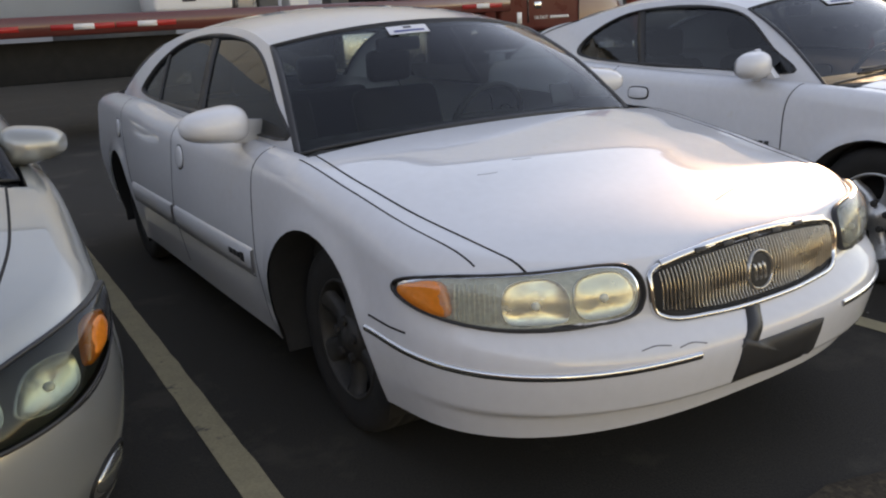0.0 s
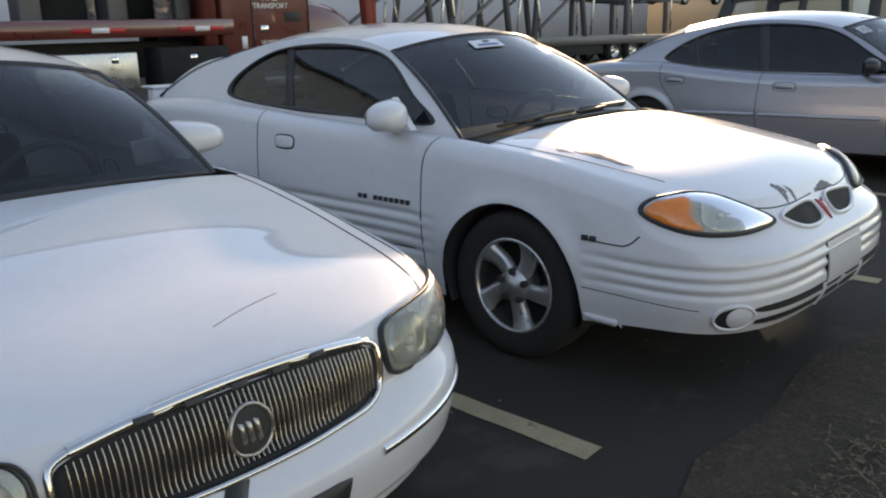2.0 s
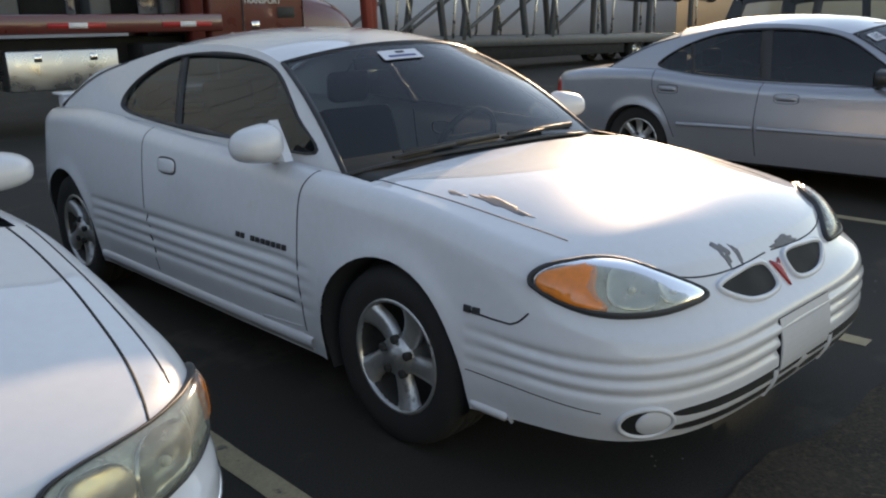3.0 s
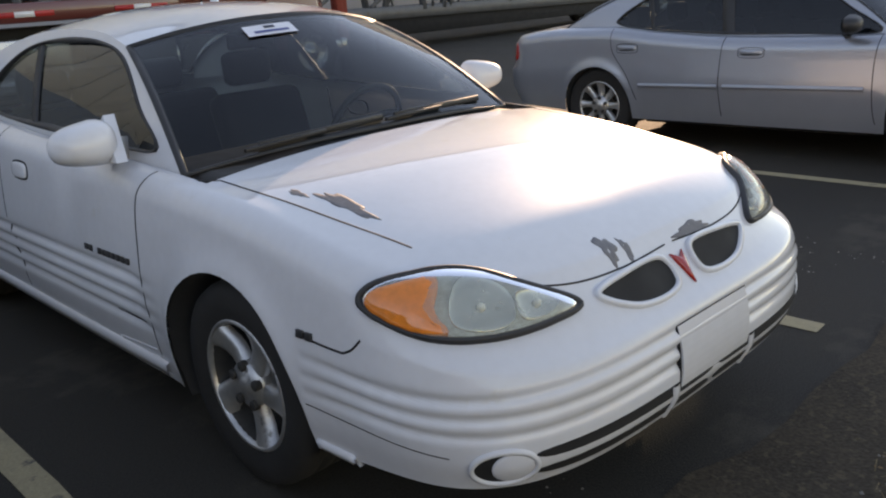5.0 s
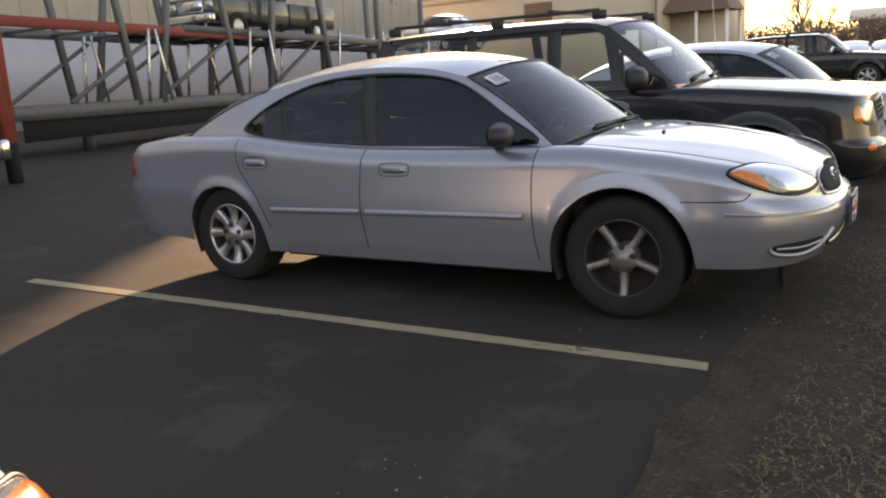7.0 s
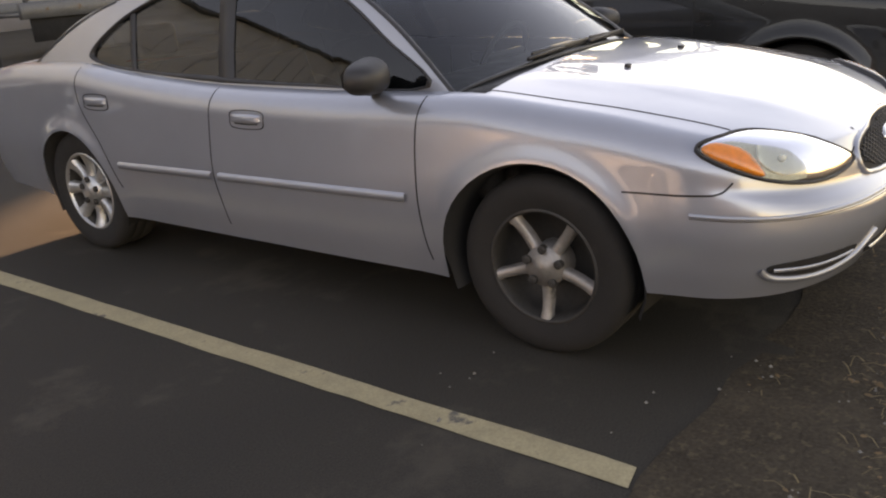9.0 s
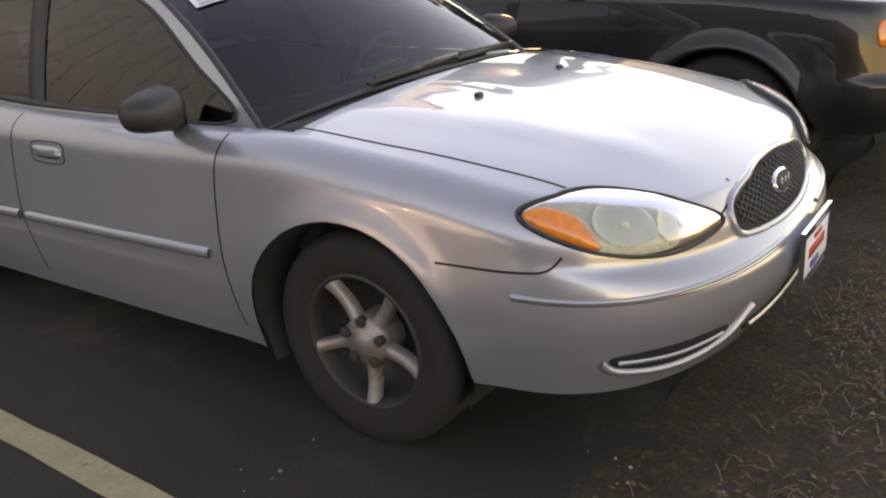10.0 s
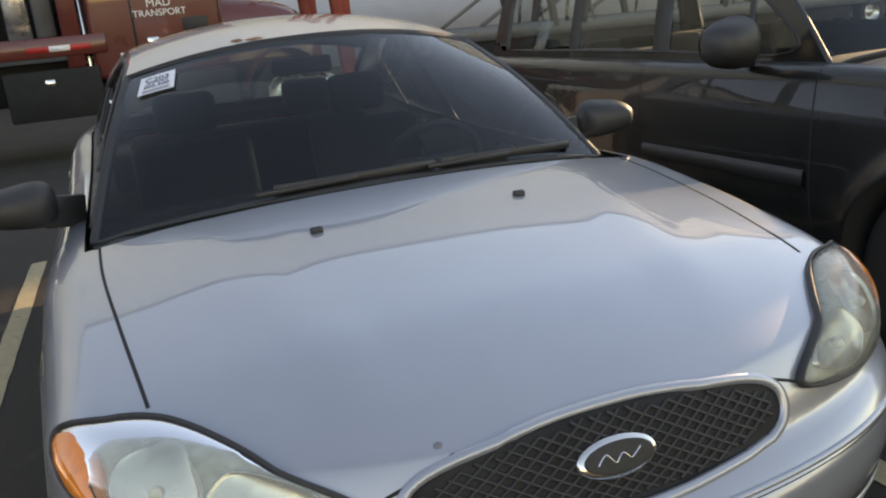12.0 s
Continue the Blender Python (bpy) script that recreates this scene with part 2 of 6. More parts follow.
def curve(pairs):
    """Smooth monotone interpolation through (x, y) pairs."""
    xs, ys = np.array(pairs, float).T
    h, d = np.diff(xs), np.diff(ys) / np.diff(xs)
    m = np.zeros(len(xs))
    m[0], m[-1] = d[0], d[-1]
    for i in range(1, len(xs) - 1):
        m[i] = 0 if d[i - 1] * d[i] <= 0 else (h[i - 1] + h[i]) * d[i - 1] * d[i] / (h[i] * d[i - 1] + h[i - 1] * d[i]) if len(h) else 0

    def at(x):
        x = min(max(x, xs[0]), xs[-1])
        i = min(int(np.searchsorted(xs, x, "right")) - 1, len(xs) - 2)
        t = (x - xs[i]) / h[i]
        return float((2 * t**3 - 3 * t**2 + 1) * ys[i] + (t**3 - 2 * t**2 + t) * h[i] * m[i] + (3 * t**2 - 2 * t**3) * ys[i + 1] + (t**3 - t**2) * h[i] * m[i + 1])
    return at


def spline(pts, n, closed=False):
    """n points along a rounded line through pts."""
    P = [np.array(p, float) for p in pts]
    k = len(P)
    out = []
    spans = k if closed else k - 1
    for i in range(n):
        s = i / n * spans if closed else i / (n - 1) * spans
        j = min(int(s), spans - 1)
        t = s - j
        if closed:
            a, b, c, d = P[(j - 1) % k], P[j % k], P[(j + 1) % k], P[(j + 2) % k]
        else:
            a, b, c, d = P[max(j - 1, 0)], P[j], P[j + 1], P[min(j + 2, k - 1)]
        out.append(0.5 * (2 * b + (c - a) * t + (2 * a - 5 * b + 4 * c - d) * t * t + (3 * b - a - 3 * c + d) * t**3))
    return out


class Shell:
    """A car's painted body: sides stacked from the sill to the shoulder, and the decks between them."""

    def __init__(self, S):
        self.S = S
        L, W = S["L"], S["W"]
        self.sill, self.shoulder, self.crown = curve(S["sill"]), curve(S["shoulder"]), curve(S["crown"])
        nose, tail, inset, plan = curve(S["nose"]), curve(S["tail"]), curve(S["inset"]), curve(S["plan"])
        low_p = S.get("p_low", S.get("p", 2.3))
        uS, uR, p, rp, r = S["uS"], S["uR"], S.get("p", 2.3), S.get("rp", 2.6), S.get("r", 0.07)
        fs = list(np.linspace(0, 0.84, S.get("rows", 24))) + [0.87, 0.9, 0.925, 0.945, 0.962, 0.976, 0.988, 0.996, 1.0]
        cols = [("F", a) for a in np.linspace(0, 90, 22)]
        us = set(np.round(np.linspace(uS + 0.02, uR - 0.02, 40), 4))
        for c, zc, R in S["arches"]:
            us = {u for u in us if abs(u - c) > R + 0.012}
            us |= {round(c + R * math.cos(a), 4) for a in np.linspace(0, math.pi, 22)} | {c - R - 0.004, c + R + 0.004}
        cols += [("S", u) for u in sorted(us) if uS < u < uR] + [("R", a) for a in np.linspace(90, 0, 18)]

        def arch(u):
            z = -1
            for c, zc, R in S["arches"]:
                if abs(u - c) <= R:
                    z = max(z, zc + math.sqrt(max(0, R * R - (u - c) ** 2)))
            return z

        def place(kind, q, f):
            if kind == "F":
                a = radians(q)
                n = nose(f)
                pe = p + (low_p - p) * min(1.0, max(0.0, (0.84 - f) / 0.14))
                fr = 1 - max(0.0, math.cos(a)) ** (2 / pe)
                u, wide = n + (uS - n) * fr, max(0.0, math.sin(a)) ** (2 / pe)
            elif kind == "R":
                a = radians(q)
                n = L - tail(f)
                fr = 1 - max(0.0, math.cos(a)) ** (2 / rp)
                u, wide = n - (n - uR) * fr, max(0.0, math.sin(a)) ** (2 / rp)
            else:
                u, wide = q, 1.0
            s0, s1 = self.sill(u), self.shoulder(u)
            lo = max(s0, arch(u))
            z = lo + f * (s1 - lo)
            g = (z - s0) / (s1 - s0)
            d = s1 - z
            rr = min(r, 0.5 * (s1 - s0))
            cut = rr * (1 - math.sqrt(max(0, 1 - ((rr - d) / rr) ** 2))) if d < rr else 0
            v = W * plan(u) - inset(g) - cut
            for c, zc, R in S["arches"]:
                e = math.hypot(u - c, z - zc) - R
                v += S.get("flare", 0.012) * math.exp(-(e / 0.05) ** 2)
            v *= wide
            for groove in S.get("grooves", ()):
                u0, u1, zs, deep, high = groove
                if u0 <= u <= u1:
                    fade = min(1, (u - u0) / 0.06, (u1 - u) / 0.06) if u0 > -1 else min(1, (u1 - u) / 0.06)
                    for zg in zs:
                        v -= deep * fade * wide * math.exp(-((z - zg) / high) ** 2)
                        if kind != "S":
                            u += (deep if kind == "F" else -deep) * fade * (1 - wide) * math.exp(-((z - zg) / high) ** 2)
            return u, v, z

        vs, fc = [], []
        nr = len(fs)
        self.top = []
        for sgn in (-1, 1):
            base = len(vs)
            for i, (k, q) in enumerate(cols):
                for f in fs:
                    u, v, z = place(k, q, f)
                    vs.append((sgn * v, u, z))
                if sgn == 1:
                    self.top.append((vs[-1][1], vs[-1][0], vs[-1][2]))
            for i in range(len(cols) - 1):
                for j in range(nr - 1):
                    a = base + i * nr + j
                    fc.append((a, a + nr, a + nr + 1, a + 1))
        self.W_at = curve(sorted({round(u, 3): v for u, v, z in self.top if uS < u < uR}.items()))
        c0, c1 = S["cabin"]
        K = 24
        last = None
        for u, v, z in self.top:
            if c0 < u < c1:
                last = None
                continue
            base = len(vs)
            for k in range(K + 1):
                q = -1 + 2 * k / K
                vs.append((q * v, u, self.deck(u, q * v, v)))
            if last is not None:
                for k in range(K):
                    fc.append((last + k, last + k + 1, base + k + 1, base + k))
            last = base
        self.verts, self.faces = vs, fc
        self.mesh = mesh_of("body", vs, fc, S["paint"], True, 0.0008)
        self.bvh = BVHTree.FromPolygons([tuple(v.co) for v in self.mesh.vertices], [tuple(pl.vertices) for pl in self.mesh.polygons])

    def deck(self, u, v, w):
        q = min(1.0, abs(v) / w) if w > 1e-6 else 0.0
        z = self.shoulder(u) + self.crown(u) * min(1.0, w / (0.8 * self.S["W"])) ** 2 * (1 - q ** 2.4)
        for u0, u1, va, vb, high, wide in self.S.get("creases", ()):
            if u0 <= u <= u1:
                t = (u - u0) / (u1 - u0)
                z += high * min(1, 4 * t, 4 * (1 - t) + 0.25) * math.exp(-((abs(v) - (va + (vb - va) * t)) / wide) ** 2) * (1 - q ** 8)
        return z

    def hit(self, how, a, b):
        """A point and normal on the body: 'side+'/'side-' by (u, z), 'front' by (v, z), 'ring' by (degrees from the nose, z), 'top' by (v, u), 'rear' by (v, z)."""
        if how[:4] == "side":
            s = 1 if how[4] == "+" else -1
            o, d = Vector((3 * s, a, b)), Vector((-s, 0, 0))
        elif how == "front":
            o, d = Vector((a, -2, b)), Vector((0, 1, 0))
        elif how == "rear":
            o, d = Vector((a, 8, b)), Vector((0, -1, 0))
        elif how == "ring":
            w = Vector((math.sin(radians(a)), -math.cos(radians(a)), 0))
            o, d = Vector((0, 1.2, b)) + 4 * w, -w
        else:
            o, d = Vector((a, b, 3)), Vector((0, 0, -1))
        loc, nor, _, _ = self.bvh.ray_cast(o, d)
        if loc is None:
            loc, nor, _, _ = self.bvh.find_nearest(o + d * 2.2)
        if nor.dot(d) > 0:
            nor = -nor
        return loc, nor

    def ribbon(self, how, pts, width=0.006, high=0.001, n=40, closed=False, round_=True):
        """A strip laid along a line on the body."""
        P = spline(pts, n, closed) if round_ else [np.array(p, float) for p in pts]
        H = [self.hit(how, *p) for p in P]
        vs, fs = [], []
        n = len(H)
        for i in range(n):
            a = H[(i - 1) % n if closed else max(i - 1, 0)][0]
            b = H[(i + 1) % n if closed else min(i + 1, n - 1)][0]
            t = (b - a).normalized()
            loc, nor = H[i]
            side = nor.cross(t).normalized()
            for k, (x, y) in enumerate(((-0.5, -0.004), (-0.42, high * 0.8), (0, high), (0.42, high * 0.8), (0.5, -0.004))):
                vs.append(loc + side * x * width + nor * y)
        for i in range(n if closed else n - 1):
            j = (i + 1) % n
            for k in range(4):
                fs.append((i * 5 + k, j * 5 + k, j * 5 + k + 1, i * 5 + k + 1))
        return vs, fs

    def patch(self, how, pts, edge=0.003, mid=0.012, n=48, rings=(1, 0.94, 0.8, 0.6, 0.4, 0.2), sharp=False, push=0.0):
        """A rounded plate within an outline on the body; edge, mid: how far it stands proud."""
        if sharp:
            P, k = [], len(pts)
            for i in range(n):
                s = i / n * k
                j = int(s)
                P.append(np.array(pts[j], float) * (1 - s + j) + np.array(pts[(j + 1) % k], float) * (s - j))
        else:
            P = spline(pts, n, True)
        c = sum(P) / n
        vs, fs = [], []
        loc, nor = self.hit(how, *P[0])
        for p in P:
            loc, nor = self.hit(how, *p)
            vs.append(loc - nor * 0.012)
        for q in rings:
            h = edge + (mid - edge) * (1 - q * q) ** 0.5 if q < 1 else edge
            for p in P:
                loc, nor = self.hit(how, *(c + (p - c) * q))
                vs.append(loc + nor * (h + push))
        loc, nor = self.hit(how, *c)
        vs.append(loc + nor * (mid + push))
        for r in range(len(rings)):
            for i in range(n):
                j = (i + 1) % n
                fs.append((r * n + i, r * n + j, (r + 1) * n + j, (r + 1) * n + i))
        z = len(vs) - 1
        r = len(rings)
        for i in range(n):
            fs.append((r * n + i, r * n + (i + 1) % n, z))
        return vs, fs


def fill_outline(outer, holes):
    """Triangles of a flat (u, z) sheet with holes."""
    bm = bmesh.new()
    for ring in [outer, *holes]:
        v = [bm.verts.new((0, a, b)) for a, b in ring]
        for i in range(len(v)):
            bm.edges.new((v[i], v[(i + 1) % len(v)]))
    bmesh.ops.triangle_fill(bm, use_beauty=True, edges=bm.edges[:])
    bmesh.ops.subdivide_edges(bm, edges=[e for e in bm.edges if e.calc_length() > 0.15], cuts=2)
    bmesh.ops.triangulate(bm, faces=bm.faces[:])
    return bm


def greenhouse(root, body, shell, S):
    """Roof, pillars, glass and cabin."""
    G = S["green"]
    tum, bow = G["tumble"], G["bow"]

    def side_v(u, z):
        belt = shell.shoulder(u)
        return shell.W_at(u) - 0.005 - tum * max(0, z - belt + 0.03) - G.get("curve", 0.12) * max(0, z - belt) ** 2

    rail = spline(G["rail"], 28)
    a0, a1, c1, c0 = G["a0"], G["rail"][0], G["rail"][-1], G["c0"]
    apil = [np.array(a0) + (np.array(a1) - np.array(a0)) * t for t in np.linspace(0, 1, 8)]
    for i, t in enumerate(np.linspace(0, 1, 8)):
        apil[i] = apil[i] + np.array((0, 0.035 * math.sin(math.pi * t)))
    cpil = [np.array(c1) + (np.array(c0) - np.array(c1)) * t for t in np.linspace(0, 1, 8)]
    for i, t in enumerate(np.linspace(0, 1, 8)):
        cpil[i] = cpil[i] + np.array((0, G.get("cbulge", 0.03) * math.sin(math.pi * t)))
    belt_line = [np.array((u, shell.shoulder(u) - 0.03)) for u in np.linspace(c0[0], a0[0], 24)]
    outer = [tuple(p) for p in apil[:-1]] + [tuple(p) for p in rail] + [tuple(p) for p in cpil[1:-1]] + [tuple(p) for p in belt_line]
    dlo = [tuple(p) for p in spline(G["dlo"], 56, True)]
    for sgn in (-1, 1):
        bm = fill_outline(outer, [dlo])
        for v in bm.verts:
            v.co.x = sgn * side_v(v.co.y, v.co.z)
        bmesh.ops.recalc_face_normals(bm, faces=bm.faces[:])
        part("pillar_panel", bm, S["paint"], body)
        bm = fill_outline([tuple(p) for p in spline(G["dlo"], 56, True)], [])
        for v in bm.verts:
            v.co.x = sgn * (side_v(v.co.y, v.co.z) - 0.012)
        pane = part("side_window", bm, G.get("glass", GLASS), root, G.get("pane_label", ""))
        # seal round the opening
        vs, fs = [], []
        n = len(dlo)
        c = np.mean(np.array(dlo), axis=0)
        for p in dlo:
            p = np.array(p)
            w = (p - c) / np.linalg.norm(p - c)
            for o, h in ((0.010, -0.002), (0.006, 0.006), (-0.010, 0.005), (-0.016, -0.014)):
                q = p + w * o
                vs.append((sgn * (side_v(*q) + h), q[0], q[1]))
        for i in range(n):
            j = (i + 1) % n
            for k in range(3):
                fs.append((i * 4 + k, j * 4 + k, j * 4 + k + 1, i * 4 + k + 1))
        part("window_seal", (vs, fs), TRIM, pane)
        for bar in G.get("bars", ()):
            (ua, za), (ub, zb), wd = bar
            vs, fs = [], []
            for i in range(9):
                t = i / 8
                u, z = ua + (ub - ua) * t, za + (zb - za) * t
                for o, h in ((-wd / 2, -0.01), (-wd / 2 + 0.004, -0.003), (wd / 2 - 0.004, -0.003), (wd / 2, -0.01)):
                    vs.append((sgn * (side_v(u + o, z) + h), u + o, z))
            for i in range(8):
                for k in range(3):
                    fs.append((i * 4 + k, i * 4 + k + 1, i * 4 + k + 5, i * 4 + k + 4))
            part("window_pillar", (vs, fs), TRIM, pane)
    K = 20

    def top_row(p, lean):
        w = side_v(*p)
        return [(q * w, p[0] + lean * (1 - q * q), p[1] + G["roof_crown"] * (1 - abs(q) ** 2.2)) for q in np.linspace(-1, 1, K + 1)]

    rows = []
    nrail = len(rail)
    for i, p in enumerate(rail):
        t = i / (nrail - 1)
        rows.append(top_row(p, -G.get('tbow', 0.14) * (1 - t) ** 2 + G.get("rbow", 0.12) * t ** 2))
    vs = [v for r in rows for v in r]
    fs = [(i * (K + 1) + k, i * (K + 1) + k + 1, (i + 1) * (K + 1) + k + 1, (i + 1) * (K + 1) + k) for i in range(nrail - 1) for k in range(K)]
    roof = part("roof", (vs, fs), S["paint"], root)

    def screen(top, base_u, base_lean, label, name, pil):
        n = 10
        w0 = side_v(base_u, pil[1])
        bottom = []
        for q in np.linspace(-1, 1, K + 1):
            u = base_u + base_lean * (1 - q * q)
            bottom.append((q * w0, u, shell.deck(u, q * w0, shell.W_at(u)) - 0.012 if abs(q) < 0.999 else pil[1]))
        grid = []
        for i in range(n + 1):
            t = i / n
            row = []
            for k in range(K + 1):
                b, a = np.array(bottom[k]), np.array(top[k])
                p = b + (a - b) * t
                p[2] += 0.035 * math.sin(math.pi * t)
                q = -1 + 2 * k / K
                row.append(p)
            grid.append(row)
        vs = [tuple(p - np.array((0, 0, 0.004))) for r in grid for p in r]
        fs = [(i * (K + 1) + k, i * (K + 1) + k + 1, (i + 1) * (K + 1) + k + 1, (i + 1) * (K + 1) + k) for i in range(n) for k in range(K)]
        pane = part(name, (vs, fs), G.get("screen_glass", GLASS), root, label)
        loop = [grid[0][k] for k in range(K + 1)] + [grid[i][K] for i in range(1, n)] + [grid[n][k] for k in range(K, -1, -1)] + [grid[i][0] for i in range(n - 1, 0, -1)]
        mid = sum(loop) / len(loop)
        vs, fs = [], []
        m = len(loop)
        for p in loop:
            w = mid - p
            w = w / np.linalg.norm(w)
            up = np.array((0, -0.5 if name == "windscreen" else 0.5, 0.85))
            for o, h in ((-0.004, -0.004), (0.0, 0.006), (0.022, 0.003), (0.03, -0.006)):
                vs.append(tuple(p + w * o + up * h))
        for i in range(m):
            j = (i + 1) % m
            for k in range(3):
                fs.append((i * 4 + k, j * 4 + k, j * 4 + k + 1, i * 4 + k + 1))
        part("screen_seal", (vs, fs), TRIM, pane)
        return pane, grid

    top0 = rows[0]
    c_0 = S["cabin"][0]
    wv = side_v(a0[0], a0[1])
    vs, fs = [], []
    for q in np.linspace(-1, 1, K + 1):
        u1 = a0[0] - bow * (1 - q * q) + 0.02
        w1 = shell.W_at(c_0)
        for t in np.linspace(0, 1, 4):
            u = c_0 - 0.02 + (u1 - c_0 + 0.02) * t
            vs.append((q * (w1 - 0.04 + (wv - w1 + 0.04) * t), u, shell.deck(c_0, q * w1, w1) - 0.012 - 0.012 * math.sin(math.pi * t)))
    for k in range(K):
        for j in range(3):
            fs.append((k * 4 + j, k * 4 + j + 1, k * 4 + j + 5, k * 4 + j + 4))
    part("cowl", (vs, fs), TRIM, root, "black plastic cowl below the windscreen")
    ws, wgrid = screen(top0, a0[0], -bow, "", "windscreen", a0)
    screen(rows[-1], c0[0], G.get("dbow", 0.18), "", "rear_window", c0)
    return ws, wgrid, (roof, [[np.array(p) for p in r] for r in rows])


def on_grid(grid, s, t, lift):
    """A point of a pane, s across (0..1), t up (0..1)."""
    n, K = len(grid) - 1, len(grid[0]) - 1
    i, k = min(int(t * n), n - 1), min(int(s * K), K - 1)
    a, b = t * n - i, s * K - k
    p = (grid[i][k] * (1 - a) + grid[i + 1][k] * a) * (1 - b) + (grid[i][k + 1] * (1 - a) + grid[i + 1][k + 1] * a) * b
    d1, d2 = grid[i][k + 1] - grid[i][k], grid[i + 1][k] - grid[i][k]
    nn = np.cross(d1, d2)
    nn = nn / np.linalg.norm(nn)
    if nn[2] < 0:
        nn = -nn
    return p + nn * lift


def sticker(parent, grid, s0, s1, t0, t1, bars, label, words=()):
    """A paper sheet on a windscreen with lines of print; words: (text, s, t, size)."""
    def quad(a, b, c, d, lift):
        vs = [on_grid(grid, a + (b - a) * i / 4, c + (d - c) * j / 3, lift) for j in range(4) for i in range(5)]
        fs = [(j * 5 + i, j * 5 + i + 1, j * 5 + i + 6, j * 5 + i + 5) for j in range(3) for i in range(4)]
        return [tuple(v) for v in vs], fs
    sheet = part("paper_sticker", quad(s0, s1, t0, t1, 0.004), PAPER, parent, label)
    for x0, x1, y0, y1, mat in bars:
        part("print_bar", quad(s0 + (s1 - s0) * x0, s0 + (s1 - s0) * x1, t0 + (t1 - t0) * y0, t0 + (t1 - t0) * y1, 0.0055), mat, sheet)
    for text, x, y, size in words:
        o = on_grid(grid, s0 + (s1 - s0) * x, t0 + (t1 - t0) * y, 0.006)
        ex = on_grid(grid, s0 + (s1 - s0) * x + 0.02, t0 + (t1 - t0) * y, 0.006) - o
        ey = on_grid(grid, s0 + (s1 - s0) * x, t0 + (t1 - t0) * y + 0.02, 0.006) - o
        ex, ey = Vector(ex).normalized(), Vector(ey).normalized()
        ez = ex.cross(ey).normalized()
        ey = ez.cross(ex)
        m = Matrix((ex, ey, ez)).transposed().to_4x4()
        m.translation = Vector(o)
        lettering(text, size, INK, sheet, m)


def lettering(text, size, mat, parent, m, depth=0.0004, name="lettering"):
    cu = bpy.data.curves.new(name, "FONT")
    cu.body, cu.size, cu.align_x, cu.align_y, cu.extrude = text, size, "CENTER", "CENTER", depth
    tmp = bpy.data.objects.new(name, cu)
    me = bpy.data.meshes.new_from_object(tmp)
    bpy.data.objects.remove(tmp)
    me.materials.clear()
    me.materials.append(mat)
    me.transform(m)
    return part(name, me, mat, parent)


def wheel(root, at, R, style, rim_mat, back=DIRTRIM):
    """A tyre with its rim; at: hub face, sign of the outside along x."""
    v, u, z, out = at
    hold = part("wheel", lathe([(R * 0.30, -0.17), (R * 0.62, -0.15), (R * 0.64, -0.02), (R * 0.645, 0.004), (R * 0.62, 0.006), (R * 0.60, -0.01), (R * 0.58, -0.05), (R * 0.55, -0.115), (R * 0.2, -0.12), (0.001, -0.12)], "x", 40), back, root,
                at=pose(v, u, z, 0, 0, 0 if out > 0 else 180))
    tyre = [(R * 0.63, -0.19), (R * 0.72, -0.205), (R * 0.9, -0.21), (R * 0.975, -0.195), (R, -0.165), (R, -0.13), (R * 0.985, -0.125), (R * 0.985, -0.118), (R, -0.112), (R, -0.07), (R * 0.985, -0.066), (R * 0.985, -0.058), (R, -0.052), (R * 0.995, -0.02),
            (R * 0.96, 0.006), (R * 0.9, 0.016), (R * 0.8, 0.018), (R * 0.72, 0.012), (R * 0.66, 0.006), (R * 0.63, 0.002)]
    part("tyre", lathe(tyre, "x", 48), RUBBER, hold, "worn black rubber tyre")
    n, r0, r1, w0, w1, twist = style
    vs, fs = [], []
    for i in range(n):
        a = 2 * math.pi * i / n - math.pi / 2
        base = len(vs)
        for j in range(6):
            t = j / 5
            r = R * (r0 + (r1 - r0) * t)
            ww = R * (w0 + (w1 - w0) * t) * (1 + 0.5 * max(0, t - 0.8) * 2)
            ang = a + twist * t
            c, s = math.cos(ang), math.sin(ang)
            dep = -0.012 - 0.012 * math.sin(math.pi * t) + 0.012 * t
            for off, h in ((-1, -0.03), (-0.9, -0.004), (-0.45, 0.004), (0.45, 0.004), (0.9, -0.004), (1, -0.03)):
                vs.append((dep + h, r * c - off * ww * s, r * s + off * ww * c))
        for j in range(5):
            for k in range(5):
                q = base + j * 6 + k
                fs.append((q, q + 1, q + 7, q + 6))
    part("rim", (vs, fs), rim_mat, hold, "spoked alloy rim, dull with brake dust")
    part("rim_lip", lathe([(R * 0.60, -0.02), (R * 0.605, 0.006), (R * 0.63, 0.009), (R * 0.65, 0.002)], "x", 48), back if rim_mat is DUSTY else rim_mat, hold)
    part("hub_cap", lathe([(R * (r0 + 0.06), -0.10), (R * (r0 + 0.06), -0.03), (R * (r0 + 0.05), -0.002), (R * r0 * 0.6, 0.0), (R * r0 * 0.5, 0.008), (0.001, 0.01)], "x", 24), rim_mat, hold)
    for i in range(5):
        a = 2 * math.pi * i / 5 + 0.3
        vs, fs = lathe([(0.016, -0.01), (0.016, 0.010), (0.010, 0.013), (0.001, 0.013)], "x", 10)
        vs = [(x, y + R * 0.2 * math.cos(a), q + R * 0.2 * math.sin(a)) for x, y, q in vs]
        part("lug_nut", (vs, fs), DIRTRIM, hold, smooth=False)
    return hold


